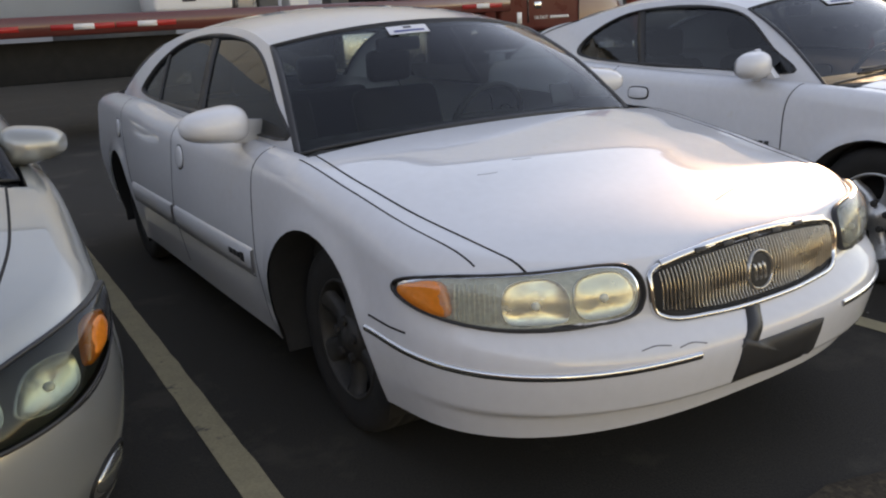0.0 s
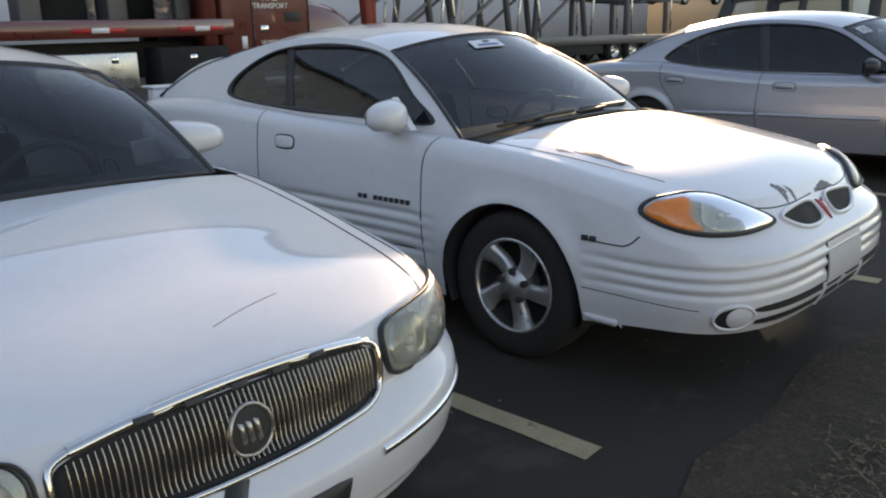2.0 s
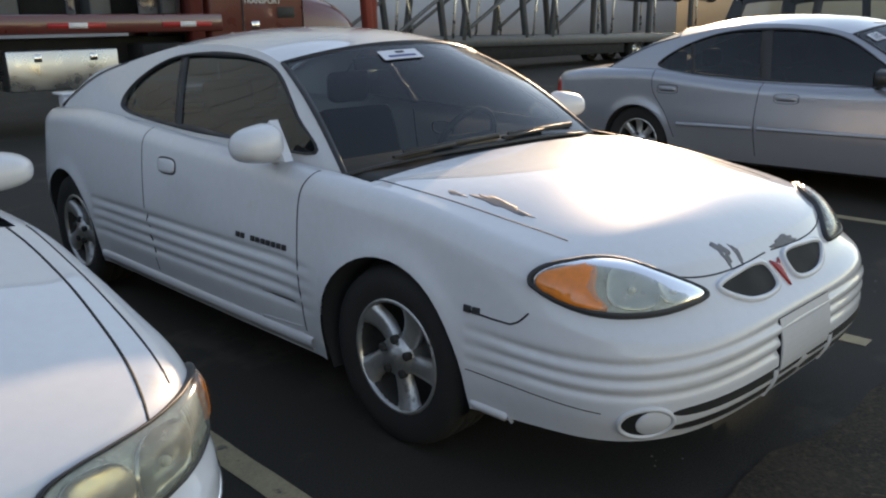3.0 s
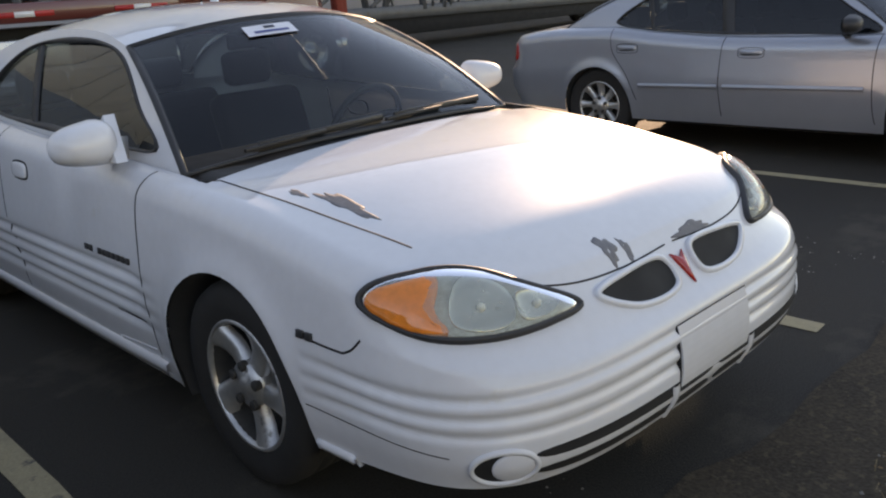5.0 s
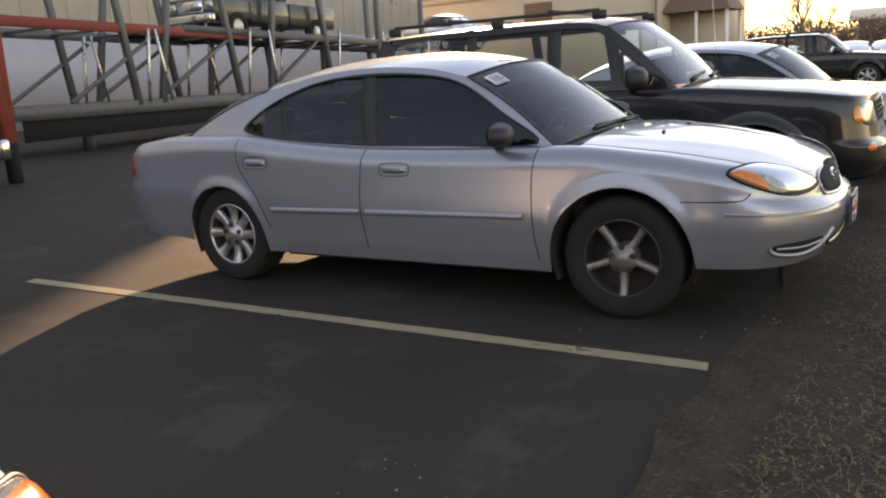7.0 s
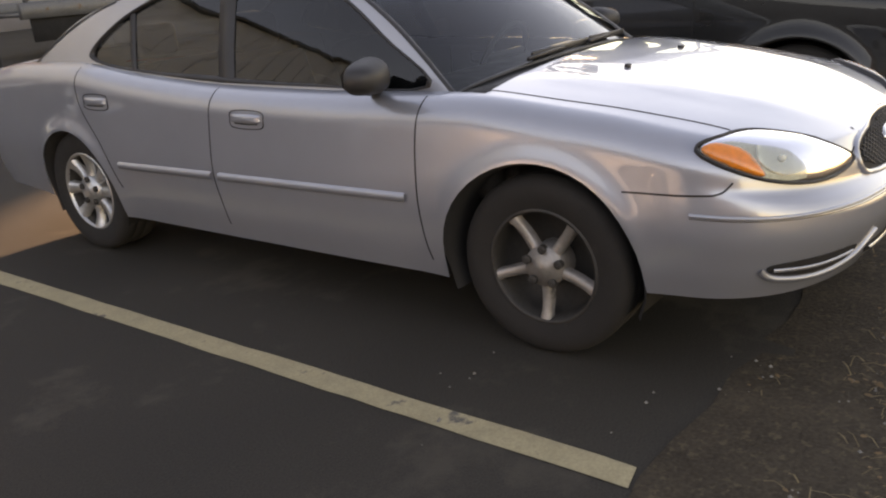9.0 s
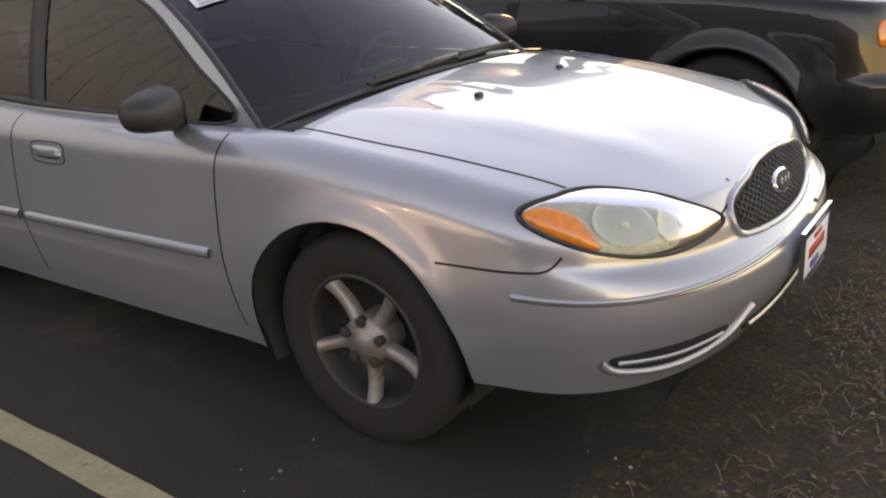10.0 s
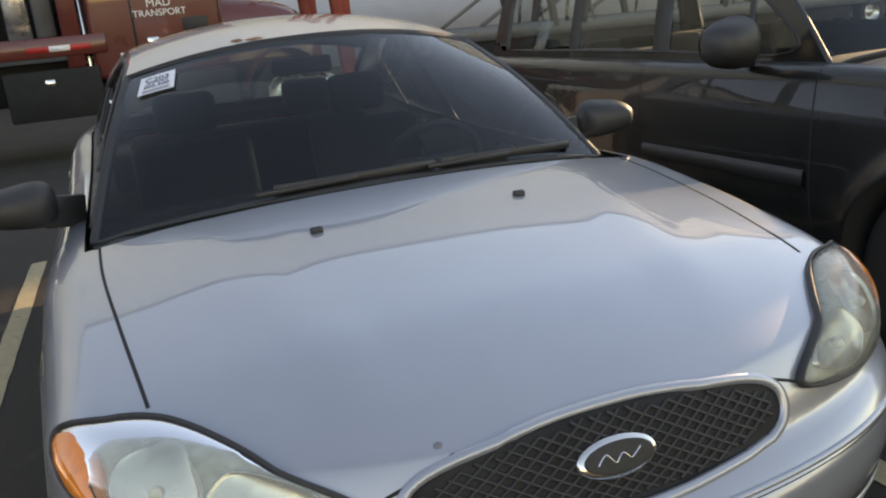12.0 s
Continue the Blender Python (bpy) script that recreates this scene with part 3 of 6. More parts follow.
def arch_liner(body, shell, S):
    for c, zc, R in S["arches"]:
        for sgn in (-1, 1):
            vs, fs = [], []
            n = 20
            for i in range(n + 1):
                a = math.pi * (-0.12 + 1.24 * i / n)
                u, z = c + (R + 0.004) * math.cos(a), zc + (R + 0.004) * math.sin(a)
                loc, nor = shell.hit("side+", u, max(z, shell.sill(u) + 0.01))
                w = max(0.6, loc.x)
                vs += [(sgn * (w - 0.008), u, z), (sgn * (w - 0.03), c + (R - 0.012) * math.cos(a), zc + (R - 0.012) * math.sin(a)), (sgn * 0.42, u, z)]
            for i in range(n):
                for k in range(2):
                    fs.append((i * 3 + k, i * 3 + k + 1, i * 3 + k + 4, i * 3 + k + 3))
            b = len(vs)
            vs.append((sgn * 0.42, c, zc))
            for i in range(n):
                fs.append((i * 3 + 2, i * 3 + 5, b))
            part("arch_liner", (vs, fs), UNDER, body)


def seat(root, v, u, z, w=0.5, back=0.62, bench=False):
    s = part("seat_cushion", box(v - w / 2, v + w / 2, u - 0.5, u, z, z + 0.16, 0.05, 3), CABIN, root)
    bm = box(v - w / 2, v + w / 2, -0.07, 0.07, 0, back, 0.05, 3)
    bmesh.ops.rotate(bm, cent=(0, 0, 0), matrix=Matrix.Rotation(radians(-18), 3, "X"), verts=bm.verts[:])
    bmesh.ops.translate(bm, vec=(0, u, z + 0.1), verts=bm.verts[:])
    part("seat_back", bm, CABIN, s)
    for dv in ((-0.33, 0.33) if bench else (0,)):
        bm = box(v + dv - 0.13, v + dv + 0.13, u + 0.17, u + 0.27, z + back + 0.1, z + back + 0.27, 0.04, 3)
        part("headrest", bm, CABIN, s)


def cabin(root, S, wheel_side=1, low=0.28):
    """Floor, dash, seats and steering wheel. The driver sits at the car's left (+x)."""
    c0, c1 = S["cabin"]
    W = S["W"]
    d = S["dash"]
    part("floor_pan", box(-W + 0.12, W - 0.12, S["arches"][0][0] + 0.42, S["arches"][1][0] - 0.42, 0.2, 0.26, 0.02, 1), UNDER, root)
    part("front_tray", box(-0.42, 0.42, 0.3, S["arches"][0][0] + 0.45, 0.25, 0.29), UNDER, root)
    part("rear_tray", box(-0.42, 0.42, S["arches"][1][0] - 0.45, S["L"] - 0.3, 0.3, 0.34), UNDER, root)
    part("dashboard", box(-W + 0.16, W - 0.16, d - 0.25, d + 0.28, 0.5, S["dash_z"], 0.06, 3), DASH, root)
    part("bulkhead", box(-W + 0.2, W - 0.2, d - 0.32, d - 0.26, 0.24, S["dash_z"] - 0.02), UNDER, root)
    part("rear_shelf", box(-W + 0.18, W - 0.18, c1 - 0.55, c1 - 0.02, S["dash_z"] - 0.09, S["dash_z"] - 0.04, 0.01, 1), CABIN, root)
    part("rear_bulkhead", box(-W + 0.2, W - 0.2, c1 - 0.5, c1 - 0.46, 0.24, S["dash_z"] - 0.05), UNDER, root)
    for v in (-0.38, 0.38):
        seat(root, v, d + 1.12, low)
    seat(root, 0, d + 1.98, low + 0.02, 1.25, 0.56, True)
    vs, fs = [], []
    n, k, R = 28, 8, 0.185
    for i in range(n):
        a = 2 * math.pi * i / n
        for j in range(k):
            b = 2 * math.pi * j / k
            r = R + 0.015 * math.cos(b)
            vs.append((r * math.cos(a), 0.015 * math.sin(b), r * math.sin(a)))
    for i in range(n):
        for j in range(k):
            fs.append((i * k + j, ((i + 1) % n) * k + j, ((i + 1) % n) * k + (j + 1) % k, i * k + (j + 1) % k))
    st = part("steering_wheel", (vs, fs), DASH, root, at=pose(0.38, d + 0.42, S["dash_z"] - 0.05, 25, 0, 0))
    part("wheel_boss", box(-0.17, 0.17, -0.02, 0.02, -0.06, 0.05, 0.02, 2), DASH, st)
    bm = box(-0.11, 0.11, -0.015, 0.015, -0.03, 0.03, 0.012, 2)
    part("inner_mirror", bm, TRIM, root, at=pose(0, S["green"]["rail"][0][0] + 0.12, S["green"]["rail"][0][1] - 0.03))


def door_mirror(root, at, size, mat, sgn, glass_face=True):
    """A rounded mirror shell on a short arm; at: its middle."""
    v, u, z = at
    w, d, h = size
    bm = bmesh.new()
    bmesh.ops.create_uvsphere(bm, u_segments=24, v_segments=14, radius=1)
    for q in bm.verts:
        x, y, s = q.co
        x, s = (math.copysign(abs(x) ** 0.62, x), math.copysign(abs(s) ** 0.75, s))
        y = y * (1.0 if y < 0 else 0.3)
        q.co = (x * w / 2, y * d, s * h / 2 * (1 - 0.22 * x * sgn))
    m = part("door_mirror", bm, mat, root, at=pose(sgn * v, u, z, 0, 0, -sgn * 8))
    bm = bmesh.new()
    bmesh.ops.create_circle(bm, cap_ends=True, segments=24, radius=1)
    for q in bm.verts:
        x, y, _ = q.co
        q.co = (math.copysign(abs(x) ** 0.7, x) * w * 0.43, d * 0.27, math.copysign(abs(y) ** 0.7, y) * h * 0.4 * (1 - 0.2 * x * sgn))
    part("mirror_glass", bm, CHROME, m)
    part("mirror_arm", beam((-sgn * w * 0.3, 0, -h * 0.22), (-sgn * w * 0.82, 0.05, -h * 0.36), 0.045, 0.09), mat, m)
    return m


def wiper(root, grid, s0, t0, s1, t1):
    a, b = on_grid(grid, s0, t0, 0.02), on_grid(grid, s1, t1, 0.018)
    w = part("wiper", beam(tuple(a), tuple(a + (b - a) * 0.55), 0.018, 0.012), TRIM, root)
    c, d = on_grid(grid, s0 + (s1 - s0) * 0.1, t0 + (t1 - t0) * 0.1 + 0.02, 0.01), on_grid(grid, s1, t1, 0.01)
    part("wiper_blade", beam(tuple(c), tuple(d), 0.012, 0.022), TRIM, w)


def box_on(shell, how, a, b, size, bevel, mat, parent, name, lift=0.0, label="", turn=0):
    """A small rounded block set on the body, facing along its normal; size: width, height, depth."""
    loc, nor = shell.hit(how, a, b)
    ez = nor
    ex = Vector((0, 0, 1)).cross(ez)
    if ex.length < 0.2:
        ex = Vector((1, 0, 0))
    ex.normalize()
    ey = ez.cross(ex)
    m = Matrix((ex, ey, ez)).transposed().to_4x4()
    m.translation = loc + nor * lift
    w, h, d = size
    return part(name, box(-w / 2, w / 2, -h / 2, h / 2, -d / 2, d / 2, bevel, 2), mat, parent, label, at=m @ pose(0, 0, 0, 0, 0, turn)), m

# ---- ground ----
def sheet(name, x0, x1, y0, y1, z, nx, ny, mat, rough=0.0, label="", category="", parent=None, ragged=0.0):
    vs, fs = [], []
    for j in range(ny + 1):
        for i in range(nx + 1):
            x, y = x0 + (x1 - x0) * i / nx, y0 + (y1 - y0) * j / ny
            y += ragged * (j / ny) ** 30 * (noise.noise((x * 1.6, 5, 0)) + 0.6 * noise.noise((x * 6, 9, 0)))
            vs.append((x, y, z + rough * noise.noise((x * 1.3, y * 1.3, 0)) + rough * 0.6 * noise.noise((x * 5, y * 5, 3))))
    for j in range(ny):
        for i in range(nx):
            a = j * (nx + 1) + i
            fs.append((a, a + 1, a + nx + 2, a + nx + 1))
    ob = part(name, (vs, fs), mat, parent)
    return tagged(ob, label, category, kind="structure")


sheet("ground", -900, 900, -900, 900, -0.06, 8, 8, DRYGRASS, 0, "flat dry grass land out to the horizon", "ground")
sheet("pavement", -30, 130, 0.30, 90, 0.0, 60, 40, ASPHALT, 0, "dark worn asphalt of the parking lot", "parking lot")
verge = sheet("verge", -30, 130, -14, 0.43, 0.006, 700, 60, SOIL, 0.012, "bare brown soil strip with leaf litter before the stalls", "soil", ragged=0.09)


def stall_line(x, y0, y1, wide=0.1):
    vs, fs = [], []
    n = 40
    for i in range(n + 1):
        y = y0 + (y1 - y0) * i / n
        for s in (-1, 1):
            vs.append((x + s * wide / 2 + 0.006 * noise.noise((x, y * 6, s)), y + 0.02 * noise.noise((x, s, 2)), 0.004))
    fs = [(2 * i, 2 * i + 1, 2 * i + 3, 2 * i + 2) for i in range(n)]
    ob = part("painted_line", (vs, fs), LINE)
    tagged(ob, "faded yellowish parking stall line on asphalt", "marking", "stall lines", "structure")


for x, y0 in ((-0.93, 0.75), (1.6, 0.72), (4.15, 0.62), (6.57, 0.47), (9.15, 0.42), (11.7, 0.35), (14.2, 0.3), (-3.5, 0.8)):
    stall_line(x, y0, y0 + 4.9)


def litter(name, count, box_, maker, mat, label, seed):
    rnd = random.Random(seed)
    vs, fs = [], []
    x0, x1, y0, y1 = box_
    k = 0
    while k < count:
        x, y = rnd.uniform(x0, x1), rnd.uniform(y0, y1)
        d = noise.noise((x * 1.1, y * 1.6, 7)) + 0.5 * noise.noise((x * 4, y * 4, 1))
        if rnd.random() > 0.35 + 0.9 * d + (0.35 if y < -0.3 else 0.0) - (0.55 if y > 0.12 else 0.0):
            k += 0.15
            continue
        maker(rnd, x, y, vs, fs)
        k += 1
    return tagged(part(name, (vs, fs), mat, smooth=False), label, "ground litter", kind="stuff")


def blade(rnd, x, y, vs, fs):
    a, h, ln = rnd.uniform(0, 6.28), rnd.uniform(0.003, 0.028), rnd.uniform(0.018, 0.075)
    c, s = math.cos(a), math.sin(a)
    b = len(vs)
    w = rnd.uniform(0.001, 0.0022)
    z = 0.012
    for t, hh in ((0, 0), (0.5, h), (1, h * 1.1 - 0.01 * rnd.random())):
        vs.extend([(x + c * ln * t - s * w, y + s * ln * t + c * w, z + hh), (x + c * ln * t + s * w, y + s * ln * t - c * w, z + hh)])
    fs.extend([(b, b + 1, b + 3, b + 2), (b + 2, b + 3, b + 5, b + 4)])


def leaf(rnd, x, y, vs, fs):
    a, r = rnd.uniform(0, 6.28), rnd.uniform(0.003, 0.011)
    b = len(vs)
    tilt, tz = rnd.uniform(-0.6, 0.6), rnd.uniform(0.0, 0.012)
    for i in range(5):
        q = a + i * 1.2566
        rr = r * (1.5 if i == 0 else 1) * rnd.uniform(0.7, 1.1)
        vs.append((x + rr * math.cos(q), y + rr * math.sin(q), 0.016 + tz + rr * tilt * math.cos(q - a) * 0.5))
    fs.extend([(b, b + 1, b + 2), (b, b + 2, b + 3), (b, b + 3, b + 4)])


def pebble(rnd, x, y, vs, fs):
    r = rnd.uniform(0.002, 0.008)
    b = len(vs)
    vs.extend([(x + r, y, 0.006), (x, y + r, 0.006), (x - r, y, 0.006), (x, y - r, 0.006), (x, y, 0.006 + r)])
    fs.extend([(b, b + 1, b + 4), (b + 1, b + 2, b + 4), (b + 2, b + 3, b + 4), (b + 3, b, b + 4)])


litter("dry_grass", 48000, (-3, 14, -3.0, 0.32), blade, STRAW, "dry flattened grass blades on the soil", 3)
litter("dead_leaves", 26000, (-3, 14, -3.0, 0.36), leaf, LEAF, "small dead brown leaves scattered on soil", 4)
litter("gravel_bits", 3500, (-2, 14, -0.4, 1.3), pebble, PEBBLE, "loose pale gravel bits along the asphalt edge", 5)

# ---- the parked cars ----
def finish_car(root, S):
    shell = Shell(S)
    body = part("body", shell.mesh, S["paint"], root)
    ws, grid, side_v = greenhouse(root, body, shell, S)
    arch_liner(body, shell, S)
    cabin(root, S)
    return shell, body, ws, grid, side_v


def both_sides(shell, root, name, pts, mat, width, high, label="", n=30, round_=True):
    for how in ("side-", "side+"):
        part(name, shell.ribbon(how, pts, width, high, n, round_=round_), mat, root, label)


def gaps(shell, body, lines, n=30):
    for pts in lines:
        for how in ("side-", "side+"):
            part("panel_gap", shell.ribbon(how, pts, 0.007, 0.0012, n), GAP, body)


def headlamp(shell, root, sgn, outline, dishes, amber=None, rim=0.012, label="", up=0.0, flutes=None, base=None, cover=None):
    """Lamp: dark rim, metal housing with reflector dishes and bulbs, fluted field, and a clear cover, on the ring round the nose."""
    def moved(pts):
        return [(sgn * a, z + up) for a, z in pts]
    flip = moved(outline)
    lamp = part("headlight", shell.patch("ring", flip, 0.002, 0.004, 56), base or HOUSING, root, label)
    part("lamp_rim", shell.ribbon("ring", flip, rim, 0.018, 64, closed=True), TRIM, lamp)
    if amber:
        part("turn_lens", shell.patch("ring", moved(amber), 0.017, 0.028, 40), AMBER, lamp, "orange turn signal lens")
    for pts in dishes:
        pts = moved(pts)
        dish = part("reflector", shell.patch("ring", pts, 0.016, 0.005, 36, (1, 0.97, 0.9, 0.75, 0.55, 0.35, 0.18)), REFLECTOR, lamp, "bright metal reflector dish")
        c = np.mean(np.array(pts), axis=0)
        loc, nor = shell.hit("ring", *c)
        bm = bmesh.new()
        bmesh.ops.create_uvsphere(bm, u_segments=12, v_segments=8, radius=0.011, matrix=Matrix.Translation(loc + nor * 0.008))
        part("bulb", bm, BULB, dish)
    if flutes:
        a0, a1, z0, z1, n = flutes
        for i in range(n):
            a = a0 + (a1 - a0) * i / (n - 1)
            part("lens_flute", shell.ribbon("ring", moved([(a, z0), (a, (z0 + z1) / 2), (a, z1)]), 0.006 if 0 < i < n - 1 else 0.01, 0.012, 7), HOUSING, lamp)
    mid = np.mean(np.array(flip), axis=0)
    part("lamp_cover", shell.patch("ring", [tuple(mid + (np.array(p) - mid) * 0.97) for p in flip], 0.015, 0.027, 56), cover or LENS, lamp, "clear weathered lamp cover")
    return lamp


# silver sedan with oval grille
T = dict(L=5.02, W=0.925, paint=SILVER, uS=0.62, uR=4.55, p=2.45, r=0.10, flare=0.014,
         sill=[(0, 0.29), (0.5, 0.30), (0.62, 0.30), (1.45, 0.235), (3.3, 0.235), (4.2, 0.27), (5.02, 0.32)],
         shoulder=[(0, 0.66), (0.12, 0.705), (0.3, 0.755), (0.55, 0.81), (0.9, 0.865), (1.35, 0.905), (2.0, 0.897), (2.6, 0.905), (3.2, 0.945), (3.7, 0.99), (4.2, 0.985), (4.7, 0.935), (5.02, 0.86)],
         crown=[(0, 0.02), (0.3, 0.045), (0.7, 0.05), (1.2, 0.045), (4.2, 0.03), (5.02, 0.03)],
         nose=[(0, 0.13), (0.2, 0.085), (0.5, 0.05), (0.6, 0.052), (0.68, 0.075), (0.74, 0.12), (0.85, 0.135), (1.0, 0.17)],
         tail=[(0, 0.1), (0.3, 0.0), (0.5, 0.0), (0.6, 0.06), (1, 0.1)],
         inset=[(0, 0.05), (0.2, 0.02), (0.45, 0.0), (0.7, 0.012), (1, 0.03)],
         plan=[(0, 0.955), (0.62, 0.965), (1.2, 0.99), (2.2, 1), (3.4, 0.995), (4.55, 0.94), (5.02, 0.93)],
         arches=[(1.03, 0.33, 0.375), (3.77, 0.31, 0.355)], cabin=(1.29, 4.2), rows=40, dash=1.5, dash_z=0.9,
         creases=[(0.25, 1.27, 0.34, 0.56, 0.008, 0.05)],
         green=dict(tumble=0.36, curve=0.25, bow=0.06, tbow=0.14, rbow=0.16, roof_crown=0.075, a0=(1.40, 0.888), c0=(4.2, 0.975), cbulge=0.05,
                    rail=[(2.02, 1.285), (2.3, 1.345), (2.7, 1.37), (3.1, 1.345), (3.5, 1.265)],
                    dlo=[(1.52, 0.915), (1.75, 1.08), (2.05, 1.25), (2.35, 1.312), (2.75, 1.328), (3.1, 1.298), (3.4, 1.2), (3.62, 1.06), (3.6, 1.00), (3.3, 0.957), (2.7, 0.92), (2.1, 0.908)],
                    bars=[((2.62, 0.91), (2.72, 1.325), 0.10), ((3.28, 0.95), (3.36, 1.21), 0.035)], glass=TINTED, pane_label="dark tinted side glass"))
silvers = thing("silver_sedan", "silver four-door sedan with oval mesh grille, dusty, parked in its stall", "car", pose(7.97, 0.02, 0, 0, 0, 0.5))
sh, bd, ws, grid, sv = finish_car(silvers, T)
for sgn in (-1, 1):
    wheel(silvers, (sgn * 0.85, 1.03, 0.325, sgn), 0.325, (5, 0.17, 0.6, 0.066, 0.058, 0), DUSTY)
    wheel(silvers, (sgn * 0.85, 3.77, 0.325, sgn), 0.325, (8, 0.2, 0.6, 0.075, 0.10, 0), ALLOY)
    headlamp(sh, silvers, sgn, [(22.0, 0.655), (26, 0.635), (33, 0.63), (41, 0.66), (48, 0.715), (50.5, 0.755), (47, 0.775), (40, 0.775), (32, 0.745), (25, 0.695)],
             [[(34.5, 0.672), (38.5, 0.668), (41.5, 0.70), (41.5, 0.745), (37.5, 0.757), (34.5, 0.72)],
              [(25, 0.665), (28.5, 0.645), (32.5, 0.655), (34, 0.69), (32.5, 0.728), (28.5, 0.715), (25.5, 0.69)]],
             [(42, 0.672), (47.5, 0.717), (49.8, 0.75), (47.5, 0.762), (44, 0.742), (42.5, 0.71)], 0.010, "clouded oval headlight with orange corner", 0.012)
    door_mirror(silvers, (0.955, 1.67, 0.975), (0.205, 0.09, 0.125), TRIM, sgn)
gaps(sh, bd, [[(1.48, 0.895), (1.50, 0.7), (1.49, 0.42), (1.47, 0.3)], [(2.6, 0.898), (2.62, 0.6), (2.6, 0.3)], [(3.62, 1.0), (3.6, 0.8), (3.45, 0.6), (3.36, 0.4)],
              [(0.72, 0.635), (0.55, 0.637), (0.45, 0.64)], [(0.45, 0.64), (0.425, 0.65), (0.405, 0.675)]])
both_sides(sh, silvers, "side_moulding", [(1.55, 0.54), (2.1, 0.535), (2.58, 0.53)], SILVER, 0.035, 0.014, "silver rub strip")
both_sides(sh, silvers, "side_moulding", [(2.63, 0.53), (3.0, 0.525), (3.33, 0.52)], SILVER, 0.035, 0.014, "silver rub strip")
for how in ("side-", "side+"):
    for u, z in ((2.37, 0.785), (3.45, 0.82)):
        h = part("door_handle", sh.patch(how, [(u - 0.1, z), (u - 0.08, z - 0.035), (u + 0.08, z - 0.035), (u + 0.1, z), (u + 0.08, z + 0.033), (u - 0.08, z + 0.033)], 0.002, 0.001, 28), SILVER, silvers)
        part("handle_gap", sh.ribbon(how, [(u - 0.1, z), (u - 0.08, z - 0.035), (u + 0.08, z - 0.035), (u + 0.1, z), (u + 0.08, z + 0.033), (u - 0.08, z + 0.033)], 0.005, 0.0035, 32, closed=True), GAP, h)
        part("handle_gap", sh.ribbon(how, [(u - 0.07, z - 0.017), (u, z - 0.019), (u + 0.07, z - 0.017)], 0.007, 0.005, 12), GAP, h)
        part("handle_grip", sh.patch(how, [(u - 0.085, z + 0.004), (u - 0.07, z - 0.014), (u + 0.07, z - 0.014), (u + 0.085, z + 0.004), (u + 0.07, z + 0.02), (u - 0.07, z + 0.02)], 0.006, 0.02, 28), SILVER, h)
# hood edges and washer jets
for s in (-1, 1):
    part("panel_gap", sh.ribbon("top", [(s * 0.69, 0.46), (s * 0.72, 0.75), (s * 0.745, 1.05), (s * 0.75, 1.29)], 0.008, 0.0012, 30), GAP, bd)
    part("panel_gap", sh.ribbon("ring", [(s * 11, 0.70), (s * 15, 0.70), (s * 19, 0.69), (s * 22, 0.67)], 0.007, 0.0012, 20), GAP, bd)
    box_on(sh, "top", s * 0.265, 0.975, (0.03, 0.02, 0.016), 0.005, TRIM, bd, "washer_jet", 0.004)
gr = part("grille", sh.patch("front", [(-0.355, 0.665), (-0.325, 0.61), (-0.16, 0.59), (0, 0.585), (0.16, 0.59), (0.325, 0.61), (0.355, 0.665), (0.30, 0.70), (0.14, 0.723), (0, 0.728), (-0.14, 0.723), (-0.30, 0.70)], 0.002, 0.003, 56), GAP, silvers, "black mesh oval grille")
part("grille_surround", sh.ribbon("front", [(-0.362, 0.665), (-0.33, 0.606), (-0.16, 0.586), (0, 0.581), (0.16, 0.586), (0.33, 0.606), (0.362, 0.665), (0.305, 0.704), (0.14, 0.727), (0, 0.732), (-0.14, 0.727), (-0.305, 0.704)], 0.02, 0.01, 64, closed=True), SILVER, gr)


def inside_oval(v, z):
    top = 0.722 - 0.045 * (abs(v) / 0.33) ** 2.5
    low = 0.59 + 0.05 * (abs(v) / 0.34) ** 3
    return abs(v) < 0.34 and low < z < top


def mesh_strand(k):
    for slope in (-0.55, 0.55):
        pts = []
        for i in range(60):
            v = -0.34 + 0.68 * i / 59
            z = 0.648 + slope * (v - k)
            if inside_oval(v, z):
                pts.append((v, z))
        if len(pts) > 3:
            part("mesh_strand", sh.ribbon("front", [pts[0], pts[len(pts) // 2], pts[-1]], 0.006, 0.008, 10), TRIM, gr)


for i in range(27):
    mesh_strand(-0.45 + 0.9 * i / 26)
bdg = part("grille_badge", sh.patch("front", [(0.075 * math.cos(a), 0.66 + 0.03 * math.sin(a)) for a in np.linspace(0, 2 * math.pi, 24, endpoint=False)], 0.012, 0.018, 36), CHROME, gr, "oval chrome badge with dark centre")
part("badge_field", sh.patch("front", [(0.064 * math.cos(a), 0.66 + 0.022 * math.sin(a)) for a in np.linspace(0, 2 * math.pi, 24, endpoint=False)], 0.0185, 0.020, 36), DASH, bdg)
part("badge_bar", sh.ribbon("front", [(-0.042, 0.655), (-0.024, 0.667), (-0.010, 0.654), (0.006, 0.664), (0.020, 0.655), (0.040, 0.666)], 0.004, 0.0225, 30), CHROME, bdg)
